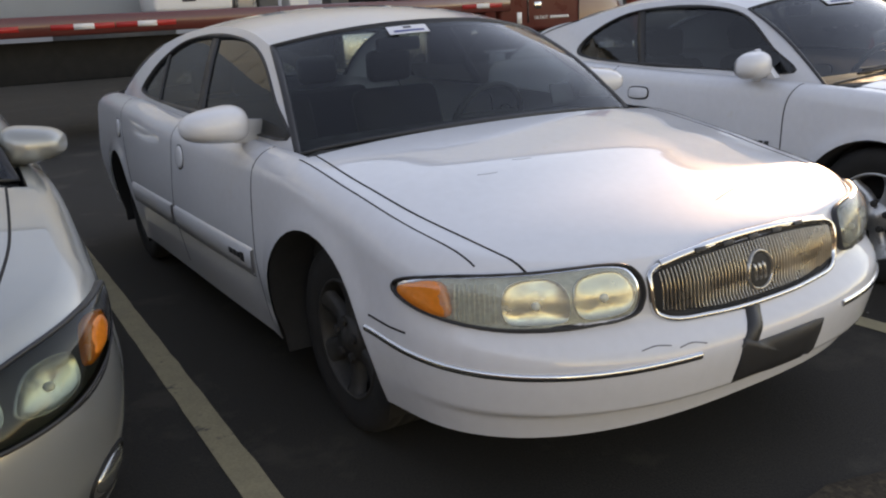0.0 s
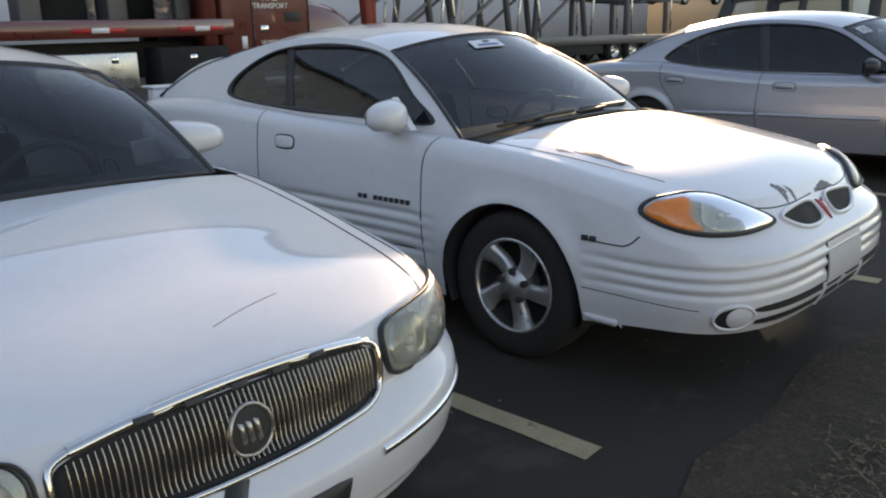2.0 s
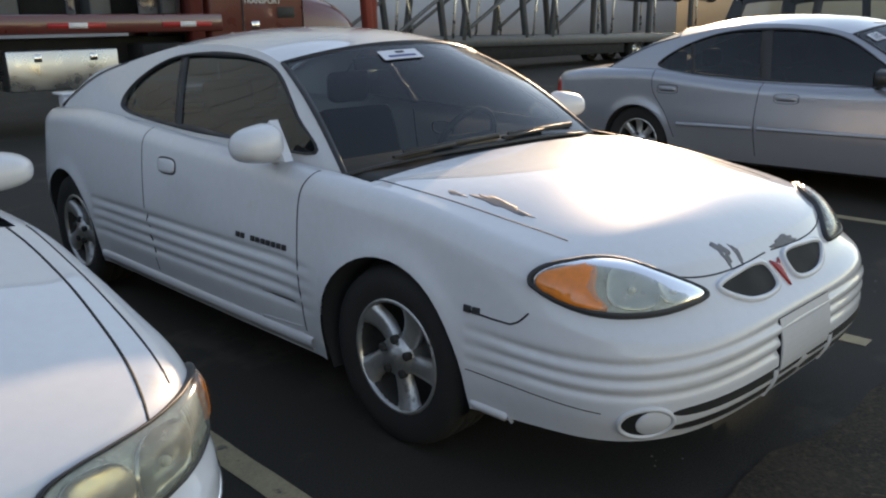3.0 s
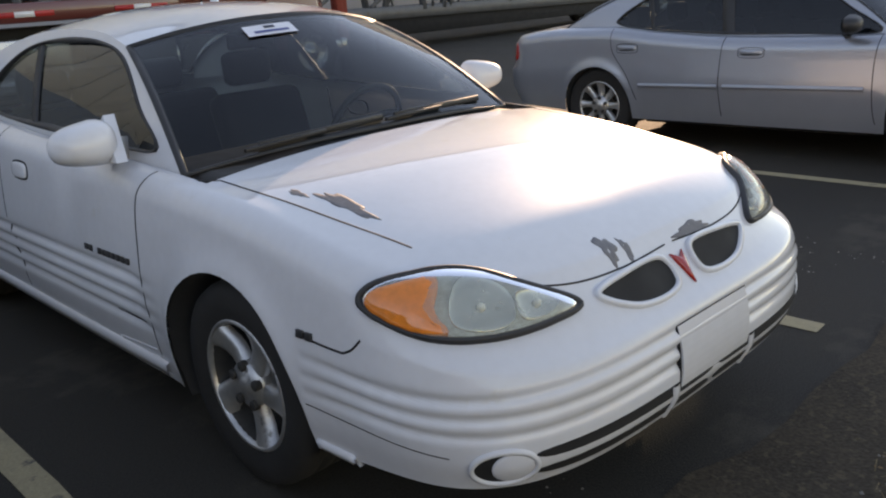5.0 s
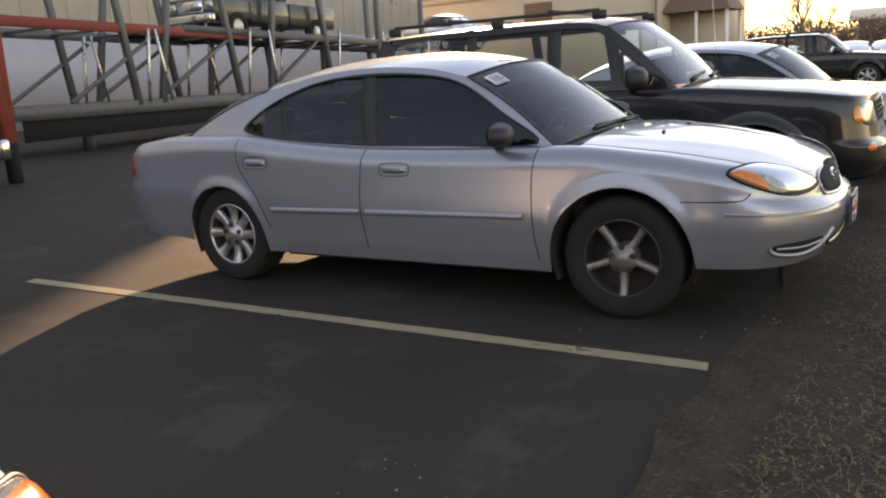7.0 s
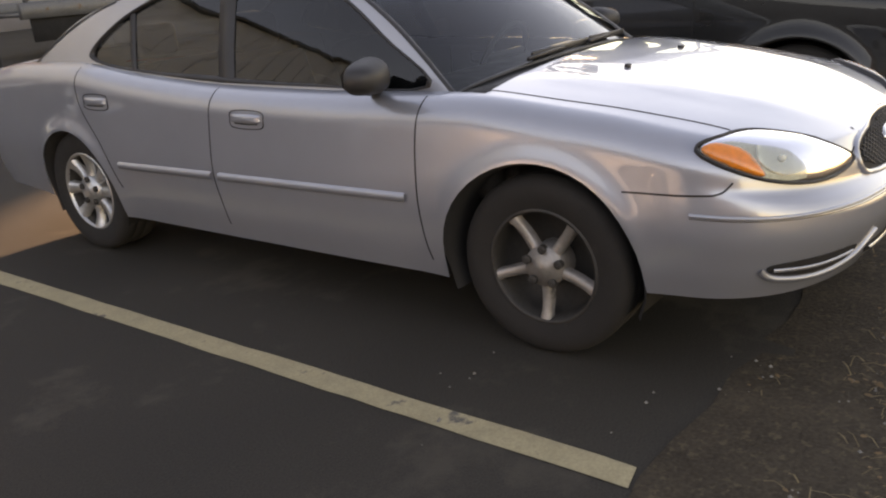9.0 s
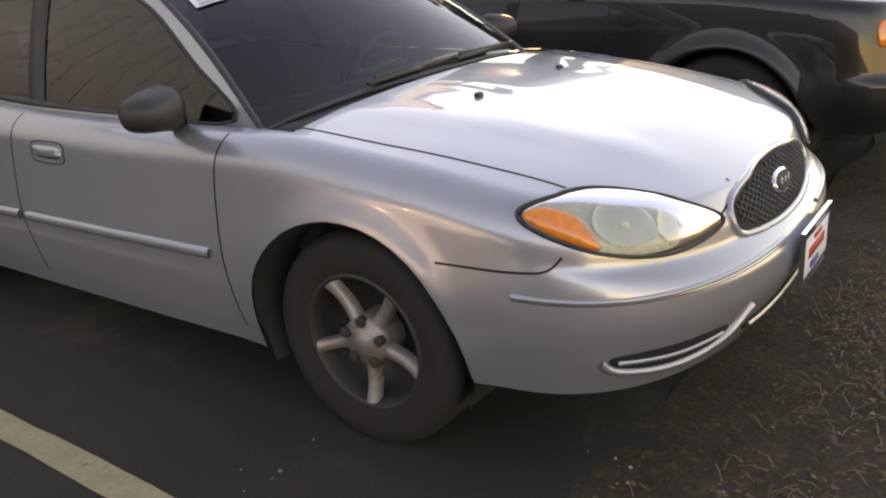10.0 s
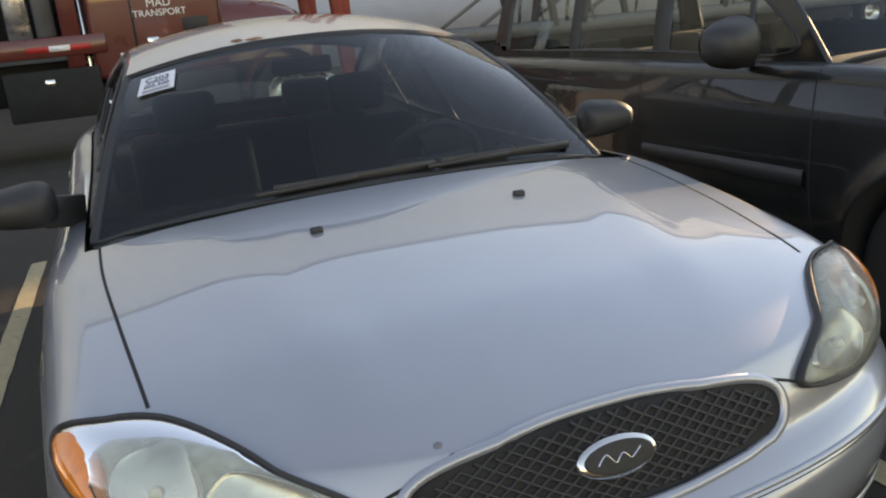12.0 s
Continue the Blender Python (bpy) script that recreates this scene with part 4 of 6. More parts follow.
# bumper detail: step line, fog slots, lower opening, plate
for s in (-1, 1):
    part("bumper_bead", sh.ribbon("ring", [(s * 9, 0.555), (s * 25, 0.56), (s * 40, 0.568), (s * 52, 0.58)], 0.013, 0.007, 40), SILVER, bd)
    part("panel_gap", sh.ribbon("ring", [(s * 9, 0.545), (s * 25, 0.55), (s * 40, 0.558), (s * 52, 0.57)], 0.0025, 0.0006, 40), GAP, bd)
    fog = part("fog_slot", sh.patch("ring", [(s * 24, 0.415), (s * 25, 0.375), (s * 32, 0.36), (s * 39.5, 0.38), (s * 40.5, 0.415), (s * 32, 0.42)], 0.002, 0.003, 40), GAP, bd)
    part("slot_bar", sh.ribbon("ring", [(s * 24.5, 0.395), (s * 32, 0.388), (s * 40, 0.398)], 0.012, 0.008, 20), SILVER, fog)
    part("slot_lip", sh.ribbon("ring", [(s * 19, 0.44), (s * 23, 0.372), (s * 31, 0.345), (s * 39.5, 0.366), (s * 42, 0.40)], 0.02, 0.01, 30), SILVER, fog)
part("lower_opening", sh.patch("ring", [(-18, 0.385), (-16, 0.335), (0, 0.325), (16, 0.335), (18, 0.385), (0, 0.39)], 0.002, 0.003, 40), GAP, bd)
part("opening_bar", sh.ribbon("ring", [(-17.5, 0.36), (0, 0.355), (17.5, 0.36)], 0.014, 0.01, 30), SILVER, bd)
pl = part("licence_plate", box(-0.155, 0.155, -0.012, -0.002, 0.375, 0.53, 0.004, 1), PAPER, silvers, "white dealer plate with red lettering in chrome surround", at=pose(0, 0.038, 0.028))
part("plate_surround", (lambda: (lambda o, i: ([(x, -0.016, z) for x, z in o] + [(x, -0.016, z) for x, z in i] + [(x, -0.004, z) for x, z in o], [(k, (k + 1) % 4, 4 + (k + 1) % 4, 4 + k) for k in range(4)] + [(k, (k + 1) % 4, 8 + (k + 1) % 4, 8 + k) for k in range(4)]))([(-0.162, 0.368), (0.162, 0.368), (0.162, 0.537), (-0.162, 0.537)], [(-0.145, 0.392), (0.145, 0.392), (0.145, 0.515), (-0.145, 0.515)]))(), CHROME, pl, smooth=False)
part("plate_print", box(-0.085, 0.09, -0.015, -0.012, 0.44, 0.468), REDINK, pl)
part("plate_print", box(-0.03, 0.05, -0.015, -0.012, 0.482, 0.494), REDINK, pl)
part("plate_print", box(-0.06, 0.03, -0.015, -0.012, 0.402, 0.42), BLUEINK, pl)
part("plate_print", box(-0.1, 0.1, -0.0185, -0.016, 0.374, 0.386), INK, pl)
part("plate_print", box(-0.1, 0.1, -0.0185, -0.016, 0.517, 0.535), INK, pl)
lettering("MIDWEST CITY", 0.017, PAPER, pl, Matrix.Translation((0, -0.0188, 0.526)) @ Matrix(((1, 0, 0, 0), (0, 0, -1, 0), (0, 1, 0, 0), (0, 0, 0, 1))), 0.0003)
sticker(ws, grid, 0.05, 0.135, 0.75, 0.905, [(0.2, 0.8, 0.52, 0.56, BLUEINK), (0.12, 0.88, 0.14, 0.17, INK), (0.12, 0.88, 0.06, 0.09, INK)], "white price sheet with printed number inside windscreen",
        [("C203", 0.5, 0.70, 0.036), ("203,500", 0.5, 0.34, 0.026)])
roof, rgrid = sv
for s0, t0, a, b in ((0.30, 0.07, 0.016, 0.022), (0.345, 0.055, 0.024, 0.020)):
    ring = [on_grid(rgrid, s0 + a * r * math.cos(q), t0 + b * r * math.sin(q), 0.0012) for q, r in zip(np.linspace(0, 6.28, 11, endpoint=False), (1, 0.8, 1.1, 0.7, 1, 1.2, 0.8, 0.9, 1.1, 0.75, 1))]
    part("rust_stain", ([tuple(p) for p in ring] + [tuple(on_grid(rgrid, s0, t0, 0.0014))], [(i, (i + 1) % 11, 11) for i in range(11)]), RUST, roof, "rusty bare patch")
wiper(silvers, grid, 0.28, 0.02, 0.62, 0.04)
wiper(silvers, grid, 0.60, 0.02, 0.93, 0.06)
for s in (-1, 1):
    part("tail_lamp", sh.patch("side+" if s > 0 else "side-", [(4.72, 0.86), (4.7, 0.72), (4.9, 0.70), (4.93, 0.84)], 0.004, 0.012, 32), REDLENS, silvers, "red tail lamp")
for v, u in ((-0.28, 0.20), (-0.265, 0.178)):
    part("paint_chip", sh.patch("top", [(v + 0.008 * math.cos(a), u + 0.006 * math.sin(a)) for a in (0, 1.1, 2.5, 3.7, 5)], 0.0006, 0.0008, 12, (1, 0.5)), PRIMER, bd)

# white coupe with twin nostrils and ribbed flanks
C = dict(L=4.64, W=0.895, paint=WHITE, uS=0.60, uR=3.95, rp=2.05, p=3.2, p_low=3.9, r=0.08, flare=0.012, rows=70,
         sill=[(0, 0.285), (0.3, 0.28), (0.5, 0.265), (0.6, 0.255), (1.4, 0.21), (3.3, 0.22), (4.1, 0.25), (4.73, 0.32)],
         shoulder=[(0, 0.685), (0.12, 0.72), (0.3, 0.765), (0.55, 0.812), (0.9, 0.868), (1.3, 0.905), (1.8, 0.93), (2.4, 0.955), (3.0, 0.99), (3.5, 1.01), (4.1, 0.98), (4.5, 0.93), (4.73, 0.86)],
         crown=[(0, 0.015), (0.3, 0.045), (0.7, 0.055), (1.2, 0.04), (4.1, 0.03), (4.73, 0.02)],
         nose=[(0, -0.02), (0.2, -0.055), (0.55, -0.055), (0.68, -0.035), (0.77, 0.015), (0.85, 0.05), (1.0, 0.12)],
         tail=[(0, 0.1), (0.3, 0.0), (0.6, 0.02), (1, 0.08)],
         inset=[(0, 0.04), (0.2, 0.015), (0.45, 0.0), (0.7, 0.015), (1, 0.04)],
         plan=[(0, 0.98), (0.62, 0.985), (1.2, 0.995), (2.2, 1), (3.4, 1), (4.3, 0.95), (4.73, 0.93)],
         arches=[(0.985, 0.32, 0.36), (3.69, 0.32, 0.36)], cabin=(1.2, 4.0), dash=1.4, dash_z=0.9,
         grooves=[(1.46, 3.3, (0.40, 0.455, 0.51, 0.565), 0.016, 0.014), (-2, 0.57, (0.435, 0.48, 0.525), 0.014, 0.012)],
         green=dict(tumble=0.40, curve=0.3, bow=0.06, tbow=0.12, rbow=0.1, roof_crown=0.07, a0=(1.33, 0.897), c0=(4.0, 1.0), cbulge=0.06,
                    rail=[(1.94, 1.275), (2.18, 1.325), (2.53, 1.345), (2.88, 1.325), (3.27, 1.25)],
                    dlo=[(1.53, 0.955), (1.70, 1.08), (1.93, 1.235), (2.18, 1.293), (2.53, 1.305), (2.83, 1.28), (3.06, 1.19), (3.18, 1.08), (3.10, 1.02), (2.66, 0.985), (2.05, 0.965)],
                    bars=[((2.58, 0.975), (2.74, 1.30), 0.06)], glass=TINTED, pane_label="dark tinted side glass"))
coupe = thing("white_coupe", "white two-door coupe with ribbed flanks and peeling hood paint", "car", pose(2.93, 0.48, 0, 0, 0, 0.5))
sh, bd, ws, grid, sv = finish_car(coupe, C)
for sgn in (-1, 1):
    for u in (0.985, 3.69):
        wheel(coupe, (sgn * 0.84, u, 0.32, sgn), 0.32, (5, 0.17, 0.6, 0.10, 0.15, 0.25 * -sgn), ALLOY)
    headlamp(sh, coupe, sgn, [(21, 0.65), (25, 0.637), (32, 0.635), (39, 0.65), (44.6, 0.69), (46, 0.725), (43.5, 0.755), (38, 0.765), (32, 0.75), (25.5, 0.70)],
             [[(30, 0.655), (33, 0.648), (36, 0.665), (36.5, 0.705), (35, 0.745), (31.5, 0.735), (29.5, 0.70)], [(24, 0.665), (26, 0.65), (28.5, 0.655), (29, 0.70), (27, 0.705), (24.5, 0.685)]],
             [(37, 0.652), (41, 0.664), (44.4, 0.695), (45.2, 0.724), (43, 0.746), (37.5, 0.754), (38, 0.70)], 0.016, "teardrop headlight with orange corner and black rim")
    part("nostril", sh.patch("front", [(sgn * 0.085, 0.665), (sgn * 0.065, 0.615), (sgn * 0.13, 0.598), (sgn * 0.26, 0.608), (sgn * 0.355, 0.65), (sgn * 0.25, 0.665)], 0.003, 0.002, 44), GAP, coupe, "dark mesh grille opening")
    part("nostril_rim", sh.ribbon("front", [(sgn * 0.08, 0.67), (sgn * 0.06, 0.612), (sgn * 0.13, 0.593), (sgn * 0.262, 0.603), (sgn * 0.362, 0.652), (sgn * 0.25, 0.67)], 0.018, 0.012, 48, closed=True), WHITE, coupe)
    fg = part("fog_opening", sh.patch("ring", [(sgn * (32.8 + 3.0 * math.cos(a)), 0.352 + 0.045 * math.sin(a)) for a in np.linspace(0, 6.28, 16, endpoint=False)], 0.003, 0.0, 32), GAP, coupe)
    part("fog_rim", sh.ribbon("ring", [(sgn * (32.8 + 3.2 * math.cos(a)), 0.352 + 0.048 * math.sin(a)) for a in np.linspace(0, 6.28, 16, endpoint=False)], 0.014, 0.01, 36, closed=True), WHITE, fg)
    part("fog_cover", sh.patch("ring", [(sgn * (32.0 + 2.1 * math.cos(a)), 0.352 + 0.04 * math.sin(a)) for a in np.linspace(0, 6.28, 16, endpoint=False)], 0.004, 0.008, 28), WHITE, fg)
    for z0 in (0.325, 0.375):
        part("air_slot", sh.patch("ring", [(sgn * 2, z0 - 0.016), (sgn * 15, z0 - 0.014), (sgn * 27.8, z0 - 0.01), (sgn * 27.8, z0 + 0.012), (sgn * 10, z0 + 0.012), (sgn * 2, z0 + 0.012)], 0.003, 0.002, 36), GAP, coupe)
    door_mirror(coupe, (0.93, 1.645, 1.0), (0.215, 0.1, 0.14), WHITE, sgn)
    part("panel_gap", sh.ribbon("top", [(sgn * 0.66, 0.40), (sgn * 0.70, 0.7), (sgn * 0.725, 1.0), (sgn * 0.735, 1.22)], 0.007, 0.0012, 30), GAP, bd)
    part("bumper_seam", sh.ribbon("ring", [(sgn * 70, 0.405), (sgn * 58, 0.40), (sgn * 46, 0.39), (sgn * 38, 0.378)], 0.004, 0.0008, 30), GAP, bd)
    part("bumper_lip", sh.ribbon("ring", [(sgn * 72, 0.30), (sgn * 60, 0.285), (sgn * 50, 0.272), (sgn * 44, 0.265)], 0.03, 0.012, 30), WHITE, bd)
    part("panel_gap", sh.ribbon("ring", [(sgn * 1, 0.688), (sgn * 12, 0.682), (sgn * 22, 0.694), (sgn * 33, 0.742)], 0.006, 0.0012, 30), GAP, bd)
gaps(sh, bd, [[(1.42, 0.93), (1.47, 0.8), (1.47, 0.6), (1.46, 0.3)], [(2.72, 0.97), (2.72, 0.7), (2.66, 0.3)], [(0.62, 0.59), (0.52, 0.585), (0.44, 0.585)], [(0.44, 0.585), (0.41, 0.60), (0.38, 0.63)]])
both_sides(sh, coupe, "side_skirt", [(1.42, 0.255), (2.0, 0.255), (2.7, 0.258), (3.3, 0.262)], WHITE, 0.055, 0.016)


def bent_panel(half, z0, z1, proud, bulge, n=14, m=8):
    """A shallow plate that follows the bend and lean of the nose, with a turned-in edge."""
    vs, fs = [], []
    for i in range(n + 1):
        v = half * (2 * i / n - 1)
        low, top = (sh.hit("front", v, z)[0].y for z in (z0, z1))
        rim = []
        for k in range(m + 1):
            t = k / m
            y = low * (1 - t) + top * t - proud - bulge * math.sin(math.pi * t) ** 0.8
            rim.append((v, y, z0 + (z1 - z0) * t))
        vs += [(v, low + 0.03, z0 - 0.002)] + rim + [(v, top + 0.03, z1 + 0.002)]
    w = m + 3
    for i in range(n):
        for k in range(w - 1):
            fs.append((i * w + k, i * w + k + 1, (i + 1) * w + k + 1, (i + 1) * w + k))
    fs += [tuple(range(w)), tuple(n * w + k for k in range(w))]
    return vs, fs


pp = part("plate_panel", bent_panel(0.18, 0.37, 0.535, 0.003, 0.011), WHITE, coupe, "blank white plate panel", smooth=False)
part("plate_shadow_gap", bent_panel(0.183, 0.367, 0.538, 0.001, 0.007), GAP, pp)
for v in (-0.205, 0.205):
    part("slot_post", sh.ribbon("front", [(v, 0.29), (v, 0.34), (v, 0.385)], 0.03, 0.008, 8), WHITE, bd)
for s in (-1, 1):
    sail = [(s * (0.85 - 0.4 * (z - 0.95) + d), u, z) for d in (-0.02, 0.018) for u, z in ((1.53, 0.94), (1.78, 0.95), (1.75, 1.0), (1.70, 1.075))]
    part("mirror_sail", (sail, [(0, 1, 2, 3), (4, 5, 6, 7), (0, 1, 5, 4), (1, 2, 6, 5), (2, 3, 7, 6), (3, 0, 4, 7)]), WHITE, coupe, smooth=False)
part("nose_emblem", sh.patch("front", [(-0.03, 0.665), (0.0, 0.65), (0.03, 0.665), (0.0, 0.59)], 0.006, 0.012, 24, (1, 0.6, 0.3), True), REDLENS, coupe, "red arrowhead emblem")
for how in ("side-", "side+"):
    u, z = 2.48, 0.825
    h = part("door_handle", sh.patch(how, [(u - 0.085, z), (u - 0.06, z - 0.035), (u + 0.06, z - 0.035), (u + 0.085, z), (u + 0.06, z + 0.035), (u - 0.06, z + 0.035)], 0.002, 0.003, 28), GAP, coupe)
    part("handle_grip", sh.patch(how, [(u - 0.075, z), (u - 0.055, z - 0.028), (u + 0.055, z - 0.028), (u + 0.075, z), (u + 0.055, z + 0.028), (u - 0.055, z + 0.028)], 0.008, 0.014, 28), WHITE, h)
    for k in range(10):
        if k != 7:
            box_on(sh, how, 1.55 + 0.036 * k, 0.615, (0.026, 0.022, 0.006), 0.002, TRIM, bd, "badge_bar", 0.003)
    for k in range(2):
        box_on(sh, how, 0.57 + 0.035 * k, 0.595, (0.028, 0.022, 0.008), 0.002, TRIM, bd, "badge_bar", 0.003)


def flake(sh, bd, how, c, size, seed, name="bare_patch", mat=None):
    rnd = random.Random(seed)
    p1, p2 = rnd.uniform(0, 6), rnd.uniform(0, 6)
    pts = []
    for i in range(26):
        a = 2 * math.pi * i / 26
        r = 1 + 0.2 * math.sin(3 * a + p1) + 0.14 * math.sin(7 * a + p2) + rnd.uniform(-0.05, 0.05)
        pts.append((c[0] + size[0] * r * math.cos(a), c[1] + size[1] * r * math.sin(a)))
    part(name, sh.patch(how, pts, 0.0006, 0.0007, 48, (1, 0.7, 0.4)), mat or PRIMER, bd)


flake(sh, bd, "top", (-0.62, 0.70), (0.025, 0.115), 1)
flake(sh, bd, "top", (-0.66, 0.86), (0.012, 0.04), 2)
flake(sh, bd, "top", (-0.23, 0.135), (0.026, 0.036), 3)
flake(sh, bd, "top", (-0.17, 0.115), (0.013, 0.028), 4)
flake(sh, bd, "top", (0.13, 0.10), (0.085, 0.012), 5)
sticker(ws, grid, 0.325, 0.495, 0.78, 0.89, [(0.4, 0.62, 0.6, 0.85, INK), (0.15, 0.85, 0.2, 0.42, BLUEINK)], "white paper notice at the windscreen top")
wiper(coupe, grid, 0.14, 0.02, 0.52, 0.05)
wiper(coupe, grid, 0.52, 0.02, 0.9, 0.07)
for s in (-1, 1):
    part("tail_lamp", sh.patch("side+" if s > 0 else "side-", [(4.42, 0.9), (4.42, 0.75), (4.62, 0.73), (4.63, 0.87)], 0.004, 0.012, 32), REDLENS, coupe, "red tail lamp")
sp = part("spoiler", box(-0.62, 0.62, 4.30, 4.47, 1.025, 1.045, 0.009, 2), WHITE, coupe, "white boot spoiler")
for v in (-0.55, 0.55):
    part("spoiler_leg", box(v - 0.05, v + 0.05, 4.33, 4.43, 0.93, 1.028, 0.015, 2), WHITE, sp)

# white sedan with waterfall grille
B = dict(L=4.94, W=0.925, paint=WHITE, uS=0.64, uR=4.5, p=2.6, r=0.09, flare=0.010,
         sill=[(0, 0.265), (0.5, 0.265), (0.64, 0.265), (1.4, 0.22), (3.4, 0.22), (4.2, 0.26), (4.94, 0.32)],
         shoulder=[(0, 0.665), (0.12, 0.70), (0.3, 0.735), (0.6, 0.785), (0.9, 0.845), (1.3, 0.905), (2.0, 0.925), (2.8, 0.945), (3.5, 0.985), (4.2, 0.985), (4.7, 0.95), (4.94, 0.88)],
         crown=[(0, 0.025), (0.3, 0.045), (0.7, 0.05), (1.2, 0.035), (4.2, 0.03), (4.94, 0.02)],
         nose=[(0, 0.09), (0.15, 0.07), (0.2, 0.02), (0.48, 0.0), (0.56, 0.008), (0.63, 0.05), (0.7, 0.085), (0.85, 0.09), (1.0, 0.12)],
         tail=[(0, 0.1), (0.3, 0.0), (0.6, 0.02), (1, 0.08)],
         inset=[(0, 0.05), (0.2, 0.02), (0.45, 0.0), (0.7, 0.012), (1, 0.035)],
         plan=[(0, 0.965), (0.64, 0.975), (1.2, 0.99), (2.2, 1), (3.4, 1), (4.5, 0.95), (4.94, 0.93)],
         arches=[(1.05, 0.32, 0.385), (3.82, 0.32, 0.36)], cabin=(1.26, 4.2), rows=40, dash=1.46, dash_z=0.9,
         green=dict(tumble=0.36, curve=0.25, bow=0.06, tbow=0.14, rbow=0.12, roof_crown=0.065, a0=(1.37, 0.892), c0=(4.15, 0.97), cbulge=0.05,
                    rail=[(1.88, 1.25), (2.18, 1.31), (2.6, 1.337), (3.0, 1.322), (3.4, 1.26)],
                    dlo=[(1.48, 0.935), (1.66, 1.06), (1.92, 1.21), (2.2, 1.278), (2.6, 1.30), (3.0, 1.28), (3.3, 1.195), (3.55, 1.06), (3.5, 1.01), (3.0, 0.975), (2.2, 0.95)],
                    bars=[((2.5, 0.96), (2.6, 1.297), 0.09), ((3.2, 0.985), (3.24, 1.23), 0.03)], glass=TINTED, pane_label="dark tinted side glass"))
whites = thing("white_sedan", "white four-door sedan with chrome waterfall grille and taped bumper", "car", pose(0.30, 0.59, 0, 0, 0, 1.3))
sh, bd, ws, grid, sv = finish_car(whites, B)
for sgn in (-1, 1):
    for u in (1.05, 3.82):
        wheel(whites, (sgn * 0.80, u, 0.32, sgn), 0.32, (6, 0.2, 0.6, 0.09, 0.12, 0), DIRTRIM)
    headlamp(sh, whites, sgn, [(22.5, 0.575), (30, 0.565), (40, 0.575), (48, 0.605), (52.5, 0.64), (51.5, 0.675), (45, 0.695), (35, 0.70), (24, 0.70), (20.8, 0.67), (20.5, 0.61)],
             [[(22.5, 0.60), (25, 0.585), (28.5, 0.59), (29.6, 0.64), (28.5, 0.682), (24, 0.687), (21.8, 0.645)], [(30.4, 0.59), (33, 0.58), (37, 0.585), (38, 0.635), (37, 0.68), (32.5, 0.687), (30.2, 0.65)]],
             [(44.6, 0.60), (49, 0.618), (51.6, 0.645), (50.5, 0.668), (45.5, 0.684), (44.2, 0.64)], 0.008, "long clouded headlight with orange corner", flutes=(38.8, 43.6, 0.59, 0.682, 9))
    door_mirror(whites, (0.96 if sgn < 0 else 0.88, 1.70, 0.99), (0.255, 0.12, 0.13), WHITE, sgn)
    part("panel_gap", sh.ribbon("top", [(sgn * 0.66, 0.24), (sgn * 0.705, 0.42), (sgn * 0.745, 0.7), (sgn * 0.765, 1.0), (sgn * 0.765, 1.26)], 0.008, 0.0012, 30), GAP, bd)
    part("hood_line", sh.ribbon("top", [(sgn * 0.755, 0.34), (sgn * 0.79, 0.6), (sgn * 0.81, 0.9), (sgn * 0.82, 1.25)], 0.006, 0.0012, 30), GAP, bd)
    part("bumper_strip", sh.ribbon("ring", [(sgn * 14, 0.465), (sgn * 30, 0.465), (sgn * 45, 0.475), (sgn * 60, 0.50)], 0.018, 0.006, 40), CHROME, whites, "thin chrome strip")
    part("strip_gap", sh.ribbon("ring", [(sgn * 14, 0.455), (sgn * 30, 0.455), (sgn * 45, 0.465), (sgn * 60, 0.49)], 0.003, 0.001, 40), GAP, bd)
gaps(sh, bd, [[(1.51, 0.915), (1.53, 0.75), (1.50, 0.45), (1.50, 0.28)], [(2.56, 0.94), (2.58, 0.6), (2.56, 0.28)], [(3.6, 0.98), (3.58, 0.8), (3.42, 0.5)], [(0.66, 0.54), (0.55, 0.535), (0.48, 0.535)]])
both_sides(sh, whites, "side_moulding", [(1.53, 0.50), (2.05, 0.50), (2.55, 0.50)], WHITE, 0.11, 0.014, "white body-side moulding")
both_sides(sh, whites, "side_moulding", [(2.6, 0.50), (3.0, 0.50), (3.4, 0.50)], WHITE, 0.11, 0.014, "white body-side moulding")
for how in ("side-", "side+"):
    for k in range(4):
        box_on(sh, how, 1.62 + 0.042 * k, 0.51, (0.032, 0.022 + 0.012 * (k == 0), 0.006), 0.002, TRIM, bd, "badge_bar", 0.016)
    for u, z in ((2.43, 0.79), (3.70, 0.82)):
        h = part("door_handle", sh.patch(how, [(u + 0.062 * math.cos(a), z + 0.055 * math.sin(a)) for a in np.linspace(0, 6.28, 16, endpoint=False)], 0.003, 0.001, 28), GAP, whites)
        part("handle_grip", sh.patch(how, [(u + 0.056 * math.cos(a), z + 0.05 * math.sin(a)) for a in np.linspace(0, 6.28, 16, endpoint=False)], 0.005, 0.012, 28), WHITE, h)
gr = part("grille", sh.patch("front", [(-0.37, 0.635), (-0.345, 0.56), (-0.2, 0.543), (0, 0.538), (0.2, 0.543), (0.345, 0.56), (0.37, 0.635), (0.345, 0.672), (0.2, 0.69), (0, 0.695), (-0.2, 0.69), (-0.345, 0.672)], 0.003, 0.004, 56), GAP, whites, "chrome waterfall grille with vertical bars")
part("grille_surround", sh.ribbon("front", [(-0.378, 0.635), (-0.352, 0.555), (-0.2, 0.537), (0, 0.532), (0.2, 0.537), (0.352, 0.555), (0.378, 0.635), (0.352, 0.679), (0.2, 0.698), (0, 0.703), (-0.2, 0.698), (-0.352, 0.679)], 0.015, 0.014, 64, closed=True), CHROME, gr)
